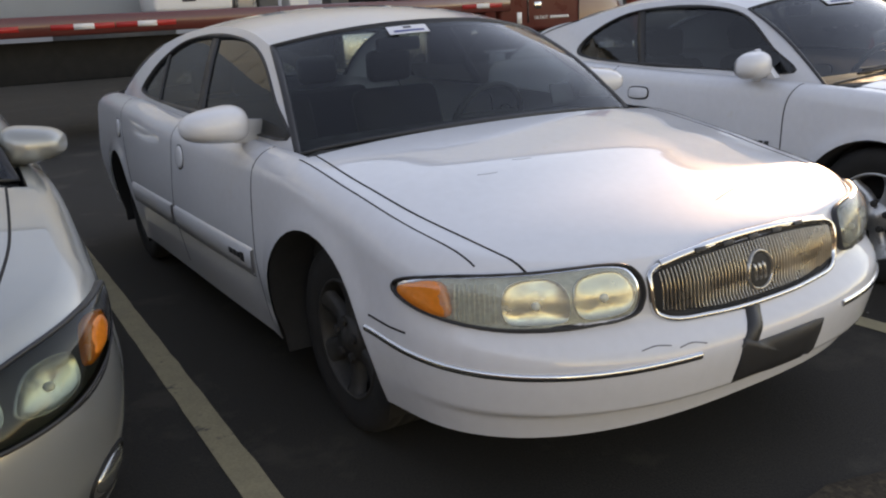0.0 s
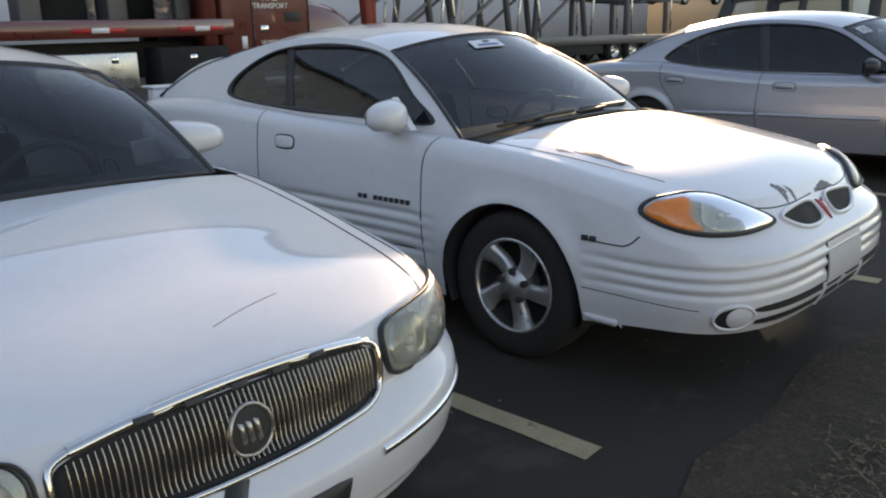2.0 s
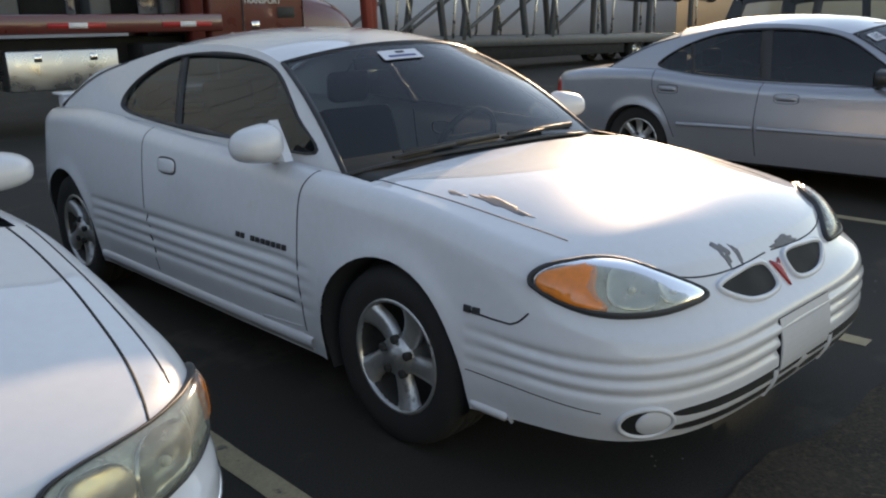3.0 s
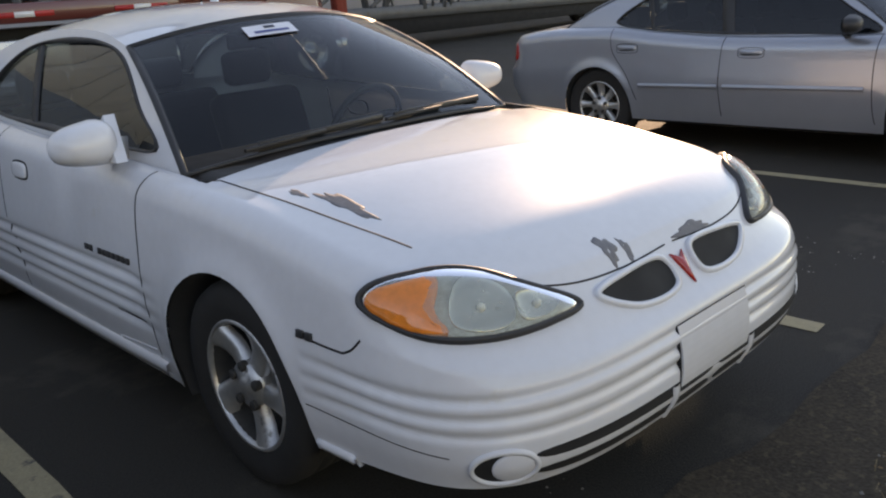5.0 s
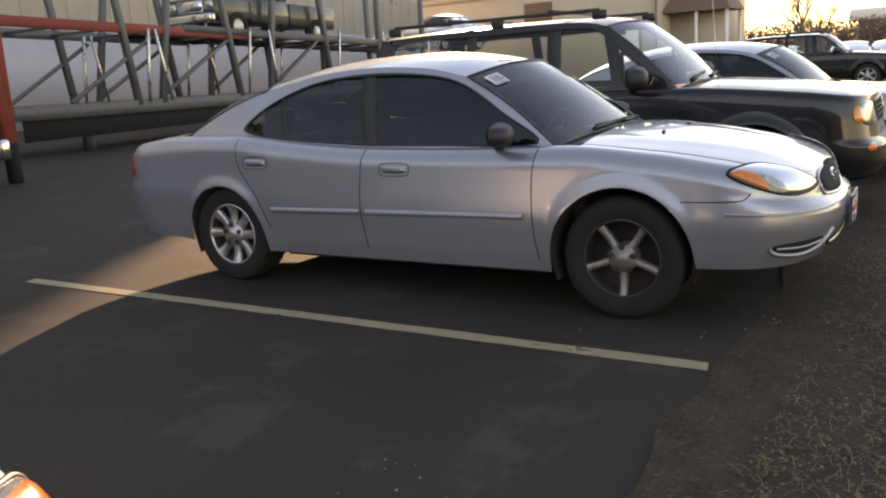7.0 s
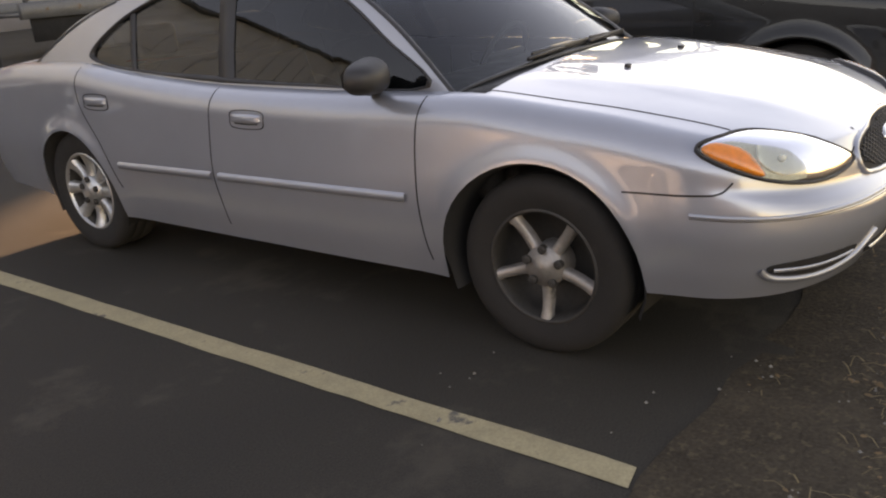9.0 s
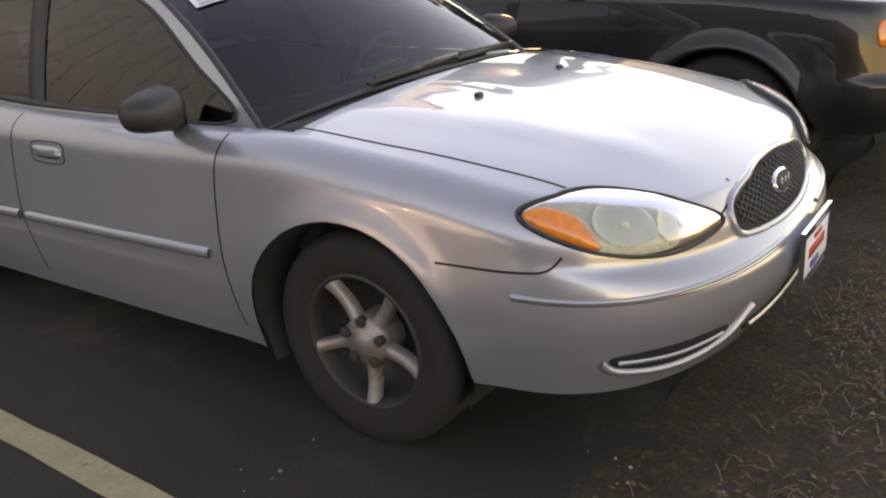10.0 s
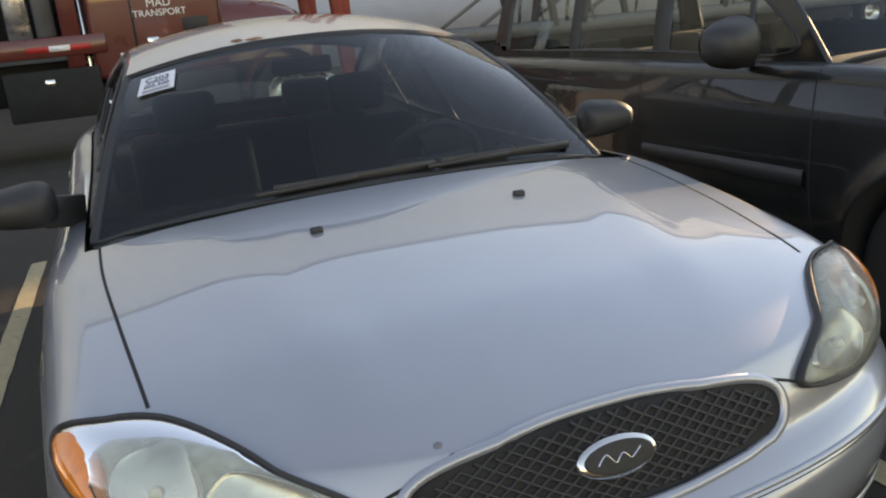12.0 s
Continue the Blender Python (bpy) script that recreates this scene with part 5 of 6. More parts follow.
part("grille_brow", sh.ribbon("front", [(-0.335, 0.684), (-0.2, 0.70), (0, 0.705), (0.2, 0.70), (0.335, 0.684)], 0.024, 0.016, 40), CHROME, gr)
for i in range(56):
    v = -0.345 + 0.69 * i / 55
    top, low = 0.688 - 0.02 * (abs(v) / 0.34) ** 2.2, 0.545 + 0.03 * (abs(v) / 0.34) ** 3
    part("grille_bar", sh.ribbon("front", [(v, low), (v, (low + top) / 2), (v, top)], 0.0036, 0.012, 6), GRILLEBAR, gr)
rd = part("grille_badge", sh.ribbon("front", [(0.05 * math.cos(a), 0.61 + 0.05 * math.sin(a)) for a in np.linspace(0, 6.28, 16, endpoint=False)], 0.009, 0.02, 32, closed=True), GRILLEBAR, gr, "round chrome badge")
part("badge_field", sh.patch("front", [(0.046 * math.cos(a), 0.61 + 0.046 * math.sin(a)) for a in np.linspace(0, 6.28, 16, endpoint=False)], 0.013, 0.015, 28), DASH, rd)
for k in (-0.018, 0, 0.018):
    part("badge_bar", sh.patch("front", [(k - 0.012, 0.635), (k, 0.63), (k + 0.006, 0.59), (k - 0.004, 0.585)], 0.0155, 0.019, 16, (1, 0.5), True), GRILLEBAR, rd)
for k in range(5):
    box_on(sh, "front", -0.2 + 0.1 * k, 0.697, (0.04, 0.012, 0.004), 0.001, TRIM, gr, "badge_bar", 0.016)
tp = part("bumper_tape", sh.patch("front", [(-0.17, 0.335), (-0.05, 0.325), (0.17, 0.325), (0.19, 0.45), (0.15, 0.455), (-0.10, 0.455), (-0.15, 0.475)], 0.004, 0.014, 56, (1, 0.97, 0.6, 0.3), True), TRIM, whites, "black plate bracket held with tape")
part("tape_strip", sh.ribbon("front", [(-0.14, 0.44), (-0.10, 0.49), (-0.05, 0.535)], 0.05, 0.006, 12), TRIM, tp)
for a0, a1, z0, z1 in ((-22, -18, 0.505, 0.503), (-17, -13, 0.495, 0.49)):
    part("scuff", sh.ribbon("ring", [(a0, z0), ((a0 + a1) / 2, z0 + 0.004), (a1, z1)], 0.004, 0.001, 12), PRIMER, bd)
for v, u in ((-0.42, 0.75), (-0.25, 0.80)):
    part("scratch", sh.ribbon("top", [(v - 0.03, u + 0.01), (v, u), (v + 0.035, u - 0.005)], 0.003, 0.0006, 10), PRIMER, bd)
for line in ([(0.06, 0.283), (0.16, 0.315), (0.27, 0.34)], [(0.045, 0.085), (0.07, 0.09), (0.10, 0.10)]):
    part("scratch", sh.ribbon("top", line, 0.0025, 0.0006, 16), PRIMER, bd)
sticker(ws, grid, 0.34, 0.475, 0.83, 0.935, [(0.4, 0.6, 0.62, 0.85, INK), (0.12, 0.88, 0.2, 0.42, BLUEINK)], "white paper notice at the windscreen top")

# pewter sedan beside the white one
P = dict(L=4.95, W=0.91, paint=PEWTER, uS=0.66, uR=4.5, p=2.2, r=0.09, flare=0.012, rows=30,
         sill=[(0, 0.2), (0.6, 0.21), (1.4, 0.21), (3.4, 0.22), (4.95, 0.32)],
         shoulder=[(0, 0.66), (0.12, 0.69), (0.3, 0.735), (0.6, 0.80), (0.9, 0.86), (1.4, 0.92), (2.2, 0.94), (3.2, 0.98), (4.2, 1.0), (4.95, 0.92)],
         crown=[(0, 0.02), (0.3, 0.04), (0.7, 0.05), (1.2, 0.04), (4.2, 0.03), (4.95, 0.02)],
         nose=[(0, 0.08), (0.3, 0.0), (0.6, 0.01), (0.8, 0.06), (1.0, 0.13)], tail=[(0, 0.1), (0.3, 0.0), (0.6, 0.02), (1, 0.08)],
         inset=[(0, 0.05), (0.3, 0.01), (0.5, 0.0), (0.7, 0.012), (1, 0.035)], plan=[(0, 0.96), (0.66, 0.97), (1.2, 0.99), (2.2, 1), (3.4, 1), (4.95, 0.94)],
         arches=[(1.02, 0.33, 0.38), (3.8, 0.33, 0.37)], cabin=(1.2, 4.2), dash=1.4, dash_z=0.9,
         green=dict(tumble=0.38, curve=0.25, bow=0.06, rbow=0.12, roof_crown=0.07, a0=(1.30, 0.90), c0=(4.15, 0.99), cbulge=0.05,
                    rail=[(1.95, 1.28), (2.25, 1.335), (2.6, 1.355), (3.0, 1.335), (3.4, 1.27)],
                    dlo=[(1.45, 0.945), (1.65, 1.08), (1.95, 1.24), (2.25, 1.3), (2.6, 1.315), (3.0, 1.295), (3.3, 1.2), (3.5, 1.07), (3.4, 1.02), (2.4, 0.965)],
                    bars=[((2.5, 0.965), (2.6, 1.31), 0.09)], glass=TINTED))
pewter = thing("pewter_sedan", "greenish silver sedan with dark-edged headlights, parked beside the white one", "car", pose(-2.12, 0.86, 0))
sh, bd, ws, grid, sv = finish_car(pewter, P)
for sgn in (-1, 1):
    for u in (1.02, 3.8):
        wheel(pewter, (sgn * 0.83, u, 0.32, sgn), 0.32, (5, 0.16, 0.6, 0.10, 0.13, 0), ALLOY)
    headlamp(sh, pewter, sgn, [(20, 0.545), (28, 0.525), (38, 0.54), (48, 0.60), (54, 0.675), (54.5, 0.715), (50, 0.715), (42, 0.70), (32, 0.67), (23, 0.615)],
             [[(31, 0.575), (35, 0.555), (39.5, 0.58), (39.5, 0.645), (34, 0.645)], [(23, 0.57), (26.5, 0.555), (29.5, 0.575), (29.5, 0.625), (25, 0.615)]],
             [(41.5, 0.60), (45, 0.605), (48.5, 0.64), (48, 0.685), (43.5, 0.68)], 0.014, "smoky swept-back headlight with orange bulb cover", base=DASH, cover=SMOKE)
    door_mirror(pewter, (0.84, 1.52, 0.985), (0.215, 0.11, 0.125), PEWTER, sgn)
    part("panel_gap", sh.ribbon("top", [(sgn * 0.60, 0.36), (sgn * 0.68, 0.7), (sgn * 0.72, 1.2)], 0.009, 0.0012, 30), GAP, bd)
    fl = part("fog_lamp", sh.patch("ring", [(sgn * (44 + 4.0 * math.cos(a)), 0.305 + 0.045 * math.sin(a)) for a in np.linspace(0, 6.28, 16, endpoint=False)], 0.004, 0.016, 32), REFLECTOR, pewter, "round clear fog lamp")
    part("fog_rim", sh.ribbon("ring", [(sgn * (44 + 5.2 * math.cos(a)), 0.30 + 0.06 * math.sin(a)) for a in np.linspace(0, 6.28, 16, endpoint=False)], 0.014, 0.006, 36, closed=True), GAP, fl)
    part("panel_gap", sh.ribbon("ring", [(sgn * 20, 0.535), (sgn * 40, 0.53), (sgn * 54, 0.62), (sgn * 57, 0.70)], 0.007, 0.0012, 30), GAP, bd)
gaps(sh, bd, [[(1.5, 0.92), (1.52, 0.7), (1.5, 0.3)], [(2.56, 0.95), (2.58, 0.6), (2.56, 0.3)]])

# black off-roader with roof rails
V = dict(L=4.6, W=0.91, paint=BLACKCAR, uS=0.5, uR=4.35, p=3.4, rp=4, r=0.06, flare=0.03, rows=30,
         sill=[(0, 0.38), (0.6, 0.38), (1.4, 0.36), (3.4, 0.36), (4.6, 0.42)],
         shoulder=[(0, 0.90), (0.12, 0.95), (0.5, 1.01), (1.2, 1.07), (1.5, 1.08), (4.4, 1.08), (4.6, 1.05)],
         crown=[(0, 0.01), (0.3, 0.03), (1.2, 0.04), (4.6, 0.02)],
         nose=[(0, 0.04), (0.2, 0.0), (0.4, 0.0), (0.46, 0.06), (1.0, 0.12)], tail=[(0, 0.1), (0.3, 0.0), (0.6, 0.02), (1, 0.05)],
         inset=[(0, 0.04), (0.3, 0.0), (0.7, 0.005), (1, 0.03)], plan=[(0, 0.97), (0.5, 0.98), (1.2, 1), (3.4, 1), (4.6, 0.97)],
         arches=[(0.88, 0.37, 0.42), (3.56, 0.37, 0.42)], cabin=(1.38, 4.45), dash=1.6, dash_z=1.06,
         green=dict(tumble=0.16, curve=0.15, bow=0.06, tbow=0.08, rbow=0.02, dbow=0.02, roof_crown=0.05, a0=(1.46, 1.06), c0=(4.48, 1.07), cbulge=0.0,
                    rail=[(2.08, 1.60), (2.3, 1.645), (2.8, 1.66), (3.6, 1.655), (4.35, 1.63)],
                    dlo=[(1.66, 1.115), (1.88, 1.34), (2.14, 1.56), (2.4, 1.60), (3.3, 1.605), (4.1, 1.59), (4.22, 1.5), (4.25, 1.14), (4.1, 1.12), (2.6, 1.115)],
                    bars=[((2.52, 1.11), (2.55, 1.61), 0.13), ((3.35, 1.11), (3.35, 1.61), 0.10), ((1.90, 1.11), (1.94, 1.38), 0.03)], glass=CLEAR, screen_glass=CLEAR, pane_label="clear side glass"))
black_suv = thing("black_suv", "black off-road wagon with roof rails parked beside the silver sedan", "car", pose(10.55, 0.02, 0))
sh, bd, ws, grid, sv = finish_car(black_suv, V)
for sgn in (-1, 1):
    for u in (0.88, 3.56):
        wheel(black_suv, (sgn * 0.86, u, 0.37, sgn), 0.37, (6, 0.2, 0.6, 0.10, 0.12, 0), ALLOY)
    lamp = part("headlight", sh.patch("ring", [(sgn * 22, 0.76), (sgn * 33, 0.76), (sgn * 33.5, 0.90), (sgn * 22, 0.90)], 0.004, 0.016, 40), REFLECTOR, black_suv, "square clear headlight with orange corner")
    part("turn_lens", sh.patch("ring", [(sgn * 34, 0.78), (sgn * 38, 0.785), (sgn * 38, 0.875), (sgn * 34.5, 0.885)], 0.004, 0.014, 40), AMBER, lamp, "orange corner lens")
    part("bumper_lamp", sh.patch("ring", [(sgn * 30, 0.57), (sgn * 34, 0.575), (sgn * 34, 0.61), (sgn * 30, 0.62)], 0.004, 0.01, 24), AMBER, black_suv)
    door_mirror(black_suv, (1.05, 1.75, 1.17), (0.24, 0.12, 0.19), TRIM, sgn)
    part("roof_rail", beam((sgn * 0.66, 2.15, 1.735), (sgn * 0.66, 4.2, 1.735), 0.035, 0.03), TRIM, black_suv)
    for u in (2.15, 3.1, 4.2):
        part("rail_foot", box(sgn * 0.66 - 0.025, sgn * 0.66 + 0.025, u - 0.06, u + 0.06, 1.66, 1.735, 0.01, 1), TRIM, black_suv)
    part("panel_gap", sh.ribbon("top", [(sgn * 0.72, 0.25), (sgn * 0.76, 0.7), (sgn * 0.77, 1.2)], 0.009, 0.0012, 30), GAP, bd)
gaps(sh, bd, [[(1.45, 1.06), (1.46, 0.7), (1.45, 0.45)], [(2.55, 1.07), (2.55, 0.7), (2.53, 0.42)], [(3.4, 1.07), (3.38, 0.85), (3.2, 0.6)]])
both_sides(sh, black_suv, "side_moulding", [(1.48, 0.66), (2.0, 0.66), (2.52, 0.66)], TRIM, 0.07, 0.014)
gr = part("grille", sh.patch("front", [(-0.3, 0.75), (0.3, 0.75), (0.32, 0.90), (-0.32, 0.90)], 0.004, 0.004, 40, (1, 0.97, 0.5), True), GAP, black_suv, "black slatted grille")
for z in (0.79, 0.825, 0.86):
    part("grille_slat", sh.ribbon("front", [(-0.29, z), (0, z), (0.29, z)], 0.014, 0.012, 14), TRIM, gr)
for v in (-0.15, 0.0, 0.15):
    part("grille_post", sh.ribbon("front", [(v, 0.755), (v, 0.82), (v, 0.89)], 0.012, 0.014, 8), TRIM, gr)
for u in (2.6, 3.6):
    part("rack_bar", beam((-0.66, u, 1.76), (0.66, u, 1.76), 0.03, 0.025), TRIM, black_suv)
part("antenna", beam((-0.8, 1.15, 1.04), (-0.82, 1.2, 1.75), 0.004, 0.003, True), CHROME, black_suv)
wiper(black_suv, grid, 0.2, 0.03, 0.5, 0.1)
wiper(black_suv, grid, 0.55, 0.03, 0.88, 0.1)

# further parked cars
pale = copy_thing(silvers, pose(13.1, -0.6, 0))
tagged(pale, "pale silver sedan parked beyond the black off-roader", "car")
far1 = copy_thing(black_suv, pose(31.5, 0.9, 0))
tagged(far1, "black off-road wagon parked across the lot", "car")
for k, (x, y, a) in enumerate(((62, 11.5, 80), (66, 8.6, 80), (44, 3.2, 90), (50, 2.2, 90), (58, 1.0, 95))):
    src = (whites, coupe, pewter)[k % 3]
    tagged(copy_thing(src, pose(x, y, 0, 0, 0, a)), "parked car far across the lot, small and pale", "car", "far parked cars")

# ---- the red lorry with its deck ----
lorry = thing("red_lorry", "dark red lorry with long deck, reflective tape and aluminium toolbox", "lorry", pose(0, 11.5, 0))
part("deck_rail", box(-14, 7.25, 0.0, 0.18, 1.36, 1.62, 0.02, 1), REDTRUCK, lorry, "red steel side rail")
part("deck", box(-14, 7.2, 0.19, 2.4, 1.5, 1.6), STEEL, lorry)
part("chassis", box(-13.5, 7.3, 0.5, 1.9, 0.75, 1.3, 0.02, 1), UNDER, lorry)
for x in (-0.9, 0.28, 1.1, 3.0, 5.0, 6.65, -2.6, -4.4, -6.2, -8):
    tape = part("reflective_tape", box(x - 0.4, x + 0.4, -0.006, -0.001, 1.435, 1.505), TAPERED, lorry, "red and white reflective tape")
    part("tape_white_part", box(x - 0.12, x + 0.14, -0.010, -0.007, 1.433, 1.507), TAPEWHITE, tape)
tb = part("toolbox", box(4.0, 5.5, -0.05, 0.5, 0.62, 1.15, 0.015, 2), ALUMINIUM, lorry, "brushed aluminium toolbox")
for x in (4.4, 5.15):
    part("latch", box(x - 0.05, x + 0.05, -0.065, -0.05, 1.0, 1.1, 0.006, 1), CHROME, tb)
part("mud_box", box(5.9, 7.1, 0.0, 0.6, 0.55, 1.2, 0.02, 1), UNDER, lorry)
part("step_latch", box(6.4, 6.52, -0.01, 0.0, 0.98, 1.08, 0.004, 1), CHROME, lorry)
part("side_board", box(-14, 1.3, 1.2, 1.26, 1.62, 3.6, 0.01, 1), BLUEGREY, lorry, "blue-grey load board")
part("white_tank", box(1.35, 2.5, 0.5, 1.5, 1.62, 2.0, 0.05, 2), TAPEWHITE, lorry, "white painted equipment box")
part("box_number", box(1.75, 1.95, 0.49, 0.498, 1.75, 1.83), INK, lorry)
for x, z, m in ((2.75, 2.3, ALUMINIUM), (3.1, 2.9, STEEL), (3.6, 2.2, TAPEWHITE), (4.3, 2.7, STEEL), (5.6, 2.6, STEEL)):
    part("deck_gear", box(x - 0.16, x + 0.16, 0.6, 1.0, 1.61, z, 0.03, 2), m, lorry)
part("rack_panel", box(4.6, 7.0, 1.0, 1.1, 1.61, 2.6, 0.02, 1), UNDER, lorry)
part("chrome_panel", box(6.05, 6.35, 0.3, 0.36, 1.62, 2.9, 0.02, 1), ALUMINIUM, lorry, "polished metal upright")
part("chrome_panel", box(5.0, 5.12, 0.3, 0.36, 1.62, 2.9, 0.02, 1), ALUMINIUM, lorry)
part("grey_upright", box(6.4, 6.65, 0.3, 0.6, 1.62, 3.2, 0.02, 1), STEEL, lorry)
part("headboard_post", box(6.72, 6.95, 0.02, 0.3, 1.2, 3.6, 0.02, 1), REDTRUCK, lorry)
part("headboard_post", box(6.72, 6.95, 2.0, 2.3, 1.2, 3.6, 0.02, 1), REDTRUCK, lorry)


def lorry_wheel(root, x, y, R=0.5):
    w = part("wheel", lathe([(0.001, 0.03), (R * 0.2, 0.03), (R * 0.25, 0.09), (R * 0.42, 0.09), (R * 0.55, 0.03), (R * 0.6, 0.0)], "y", 28), ALUMINIUM, root, at=pose(x, y, R))
    part("tyre", lathe([(R * 0.58, 0.28), (R * 0.9, 0.29), (R, 0.25), (R, 0.02), (R * 0.92, -0.02), (R * 0.62, -0.01), (R * 0.58, 0.02)], "y", 36), RUBBER, w)


for x in (-4.2, -2.9, 3.0, 1.7):
    lorry_wheel(lorry, x, 0.15)
    lorry_wheel(lorry, x, 1.95)
# cab, sleeper and bonnet
cabx = part("sleeper", box(7.05, 8.85, 0.05, 2.35, 1.0, 3.5, 0.08, 3), REDTRUCK, lorry)
part("door_seam", box(7.62, 7.65, 0.035, 0.049, 1.15, 3.2), CHROME, cabx)
part("door_seam", box(8.78, 8.795, 0.035, 0.049, 1.15, 3.2), CHROME, cabx)
part("cab_window", box(8.3, 8.72, 0.03, 0.047, 2.25, 2.75, 0.006, 1), TINTED, cabx)
part("vent_panel", box(8.28, 8.62, 0.035, 0.047, 1.55, 1.72, 0.006, 1), DASH, cabx)
part("vent_panel", box(8.28, 8.62, 0.035, 0.047, 2.02, 2.14, 0.006, 1), DASH, cabx)
part("grab_box", box(7.78, 7.93, 0.03, 0.047, 1.38, 1.5, 0.006, 1), CHROME, cabx)
part("small_label", box(7.4, 7.5, 0.04, 0.048, 1.13, 1.33), TAPEWHITE, cabx)
facing = Matrix(((1, 0, 0, 0), (0, 0, -1, 0), (0, 1, 0, 0), (0, 0, 0, 1)))
lettering("MAD", 0.15, TAPEWHITE, cabx, Matrix.Translation((8.0, 0.03, 1.94)) @ facing, 0.003)
lettering("TRANSPORT", 0.125, TAPEWHITE, cabx, Matrix.Translation((8.0, 0.03, 1.81)) @ facing, 0.003)
lettering("US DOT", 0.085, TAPEWHITE, cabx, Matrix.Translation((7.92, 0.03, 1.225)) @ facing, 0.003)
for k in range(7):
    part("number_bar", box(8.13 + 0.062 * k, 8.175 + 0.062 * k, 0.035, 0.047, 1.2, 1.25), TAPEWHITE, cabx)
part("step_box", box(7.2, 8.9, 0.05, 0.6, 0.5, 0.98, 0.04, 2), UNDER, lorry)
part("fuel_tank", lathe([(0.001, 7.1), (0.3, 7.1), (0.31, 7.15), (0.31, 8.5), (0.3, 8.55), (0.001, 8.55)], "x", 24), ALUMINIUM, lorry, at=pose(0, 0.45, 0.72))
# bonnet: a loft narrowing forwards
sec = []
for t in np.linspace(0, 1, 9):
    x = 8.83 + 1.35 * t
    w, top = 1.0 - 0.22 * t ** 1.5, 2.02 - 0.22 * t - 0.28 * t ** 6
    sec.append([(x, 1.2 + w * c, 1.05 + (top - 1.05) * s) for c, s in [(math.copysign(abs(math.cos(a)) ** 0.45, math.cos(a)), math.sin(a) ** 0.45) for a in np.linspace(math.pi, 0, 15)]])
vs = [p for r in sec for p in r]
fs = [(i * 15 + k, i * 15 + k + 1, (i + 1) * 15 + k + 1, (i + 1) * 15 + k) for i in range(8) for k in range(14)] + [tuple(range(8 * 15, 9 * 15))]
part("bonnet", (vs, fs), REDTRUCK, lorry)
vs, fs = [], []
for i, a in enumerate(np.linspace(radians(-8), radians(172), 18)):
    r = 0.62
    for y in (-0.02, 0.02, 0.3, 0.5):
        rr = r if y > 0 else r - 0.03
        vs.append((9.62 + rr * math.cos(a), y, 0.52 + rr * math.sin(a) * 1.1))
for i in range(17):
    for k in range(3):
        fs.append((i * 4 + k, i * 4 + k + 1, i * 4 + k + 5, i * 4 + k + 4))
part("wing", (vs, fs), REDTRUCK, lorry, "red front mudguard")
lorry_wheel(lorry, 9.62, 0.06, 0.52)
lorry_wheel(lorry, 9.62, 2.0, 0.52)
part("front_bumper", box(10.1, 10.36, 0.0, 2.4, 0.42, 0.72, 0.05, 2), CHROME, lorry, "bent chrome bumper")
part("engine_block", box(8.9, 10.1, 0.55, 1.85, 0.5, 1.1, 0.05, 1), UNDER, lorry)
part("exhaust_stack", lathe([(0.07, 0.0), (0.07, 2.6), (0.001, 2.6)], "z", 16), CHROME, lorry, at=pose(6.98, 0.42, 1.0))

# ---- car-carrier trailer ----
carrier = thing("car_carrier", "grey steel car carrier trailer with open sloping decks", "trailer", pose(13.0, 16.2, 0))


def strut(a, b, w=0.16, d=0.12, m=STEEL, name="strut"):
    return part(name, beam(a, b, w, d), m, carrier)


for y in (0.0, 2.4):
    strut((0.3, y, 2.85), (7.5, y, 2.55), 0.10, 0.22, REDSTEEL if y == 0 else STEEL, "upper_rail")
    strut((5.2, y, 2.72), (17.5, y, 2.15), 0.10, 0.2, STEEL, "upper_rail")
    strut((0.4, y, 0.95), (17.8, y, 0.75), 0.12, 0.3, STEEL, "lower_rail")
    for x, lean in ((3.6, -0.5), (4.3, 0.75), (7.0, -0.6), (8.2, 0.55), (11.0, -0.5), (13.6, 0.1), (16.4, 0.0)):
        strut((x, y, 0.95), (x + lean, y, 4.7), 0.16, 0.14, STEEL, "post")
        strut((x + 0.25, y - 0.08, 1.0), (x + 0.25 - lean * 0.4, y - 0.08, 2.7), 0.06, 0.06, ALUMINIUM, "hydraulic_ram")
    for x0, x1 in ((1.8, 4.2), (4.3, 6.8), (8.2, 10.6)):
        strut((x0, y, 1.1), (x1, y, 2.5), 0.10, 0.08, STEEL, "brace")
for x in np.arange(0.8, 17.5, 1.2):
    part("deck_crossbar", beam((x, 0, 2.86 - 0.045 * x), (x, 2.4, 2.86 - 0.045 * x), 0.1, 0.06), STEEL, carrier)
for x in np.arange(0.8, 17.5, 0.8):
    part("floor_plate", box(x, x + 0.7, 0.1, 2.3, 0.82, 0.88), STEEL, carrier)
for y in (0.25, 1.75):
    part("runway", beam((5.2, y + 0.2, 2.72), (17.4, y + 0.2, 2.2), 0.45, 0.05), STEEL, carrier)
part("handrail", beam((0.3, 0, 4.1), (17, 0, 3.9), 0.04, 0.04, True), ALUMINIUM, carrier)
for x in (13.0, 14.2, 15.4):
    for y in (0.05, 1.95):
        lorry_wheel(carrier, x, y, 0.42)
part("skirt", box(0.6, 12.2, 0.02, 0.08, 0.35, 0.8, 0.01, 1), UNDER, carrier)
part("landing_leg", box(2.2, 2.4, 0.2, 0.4, 0.0, 0.8), STEEL, carrier)

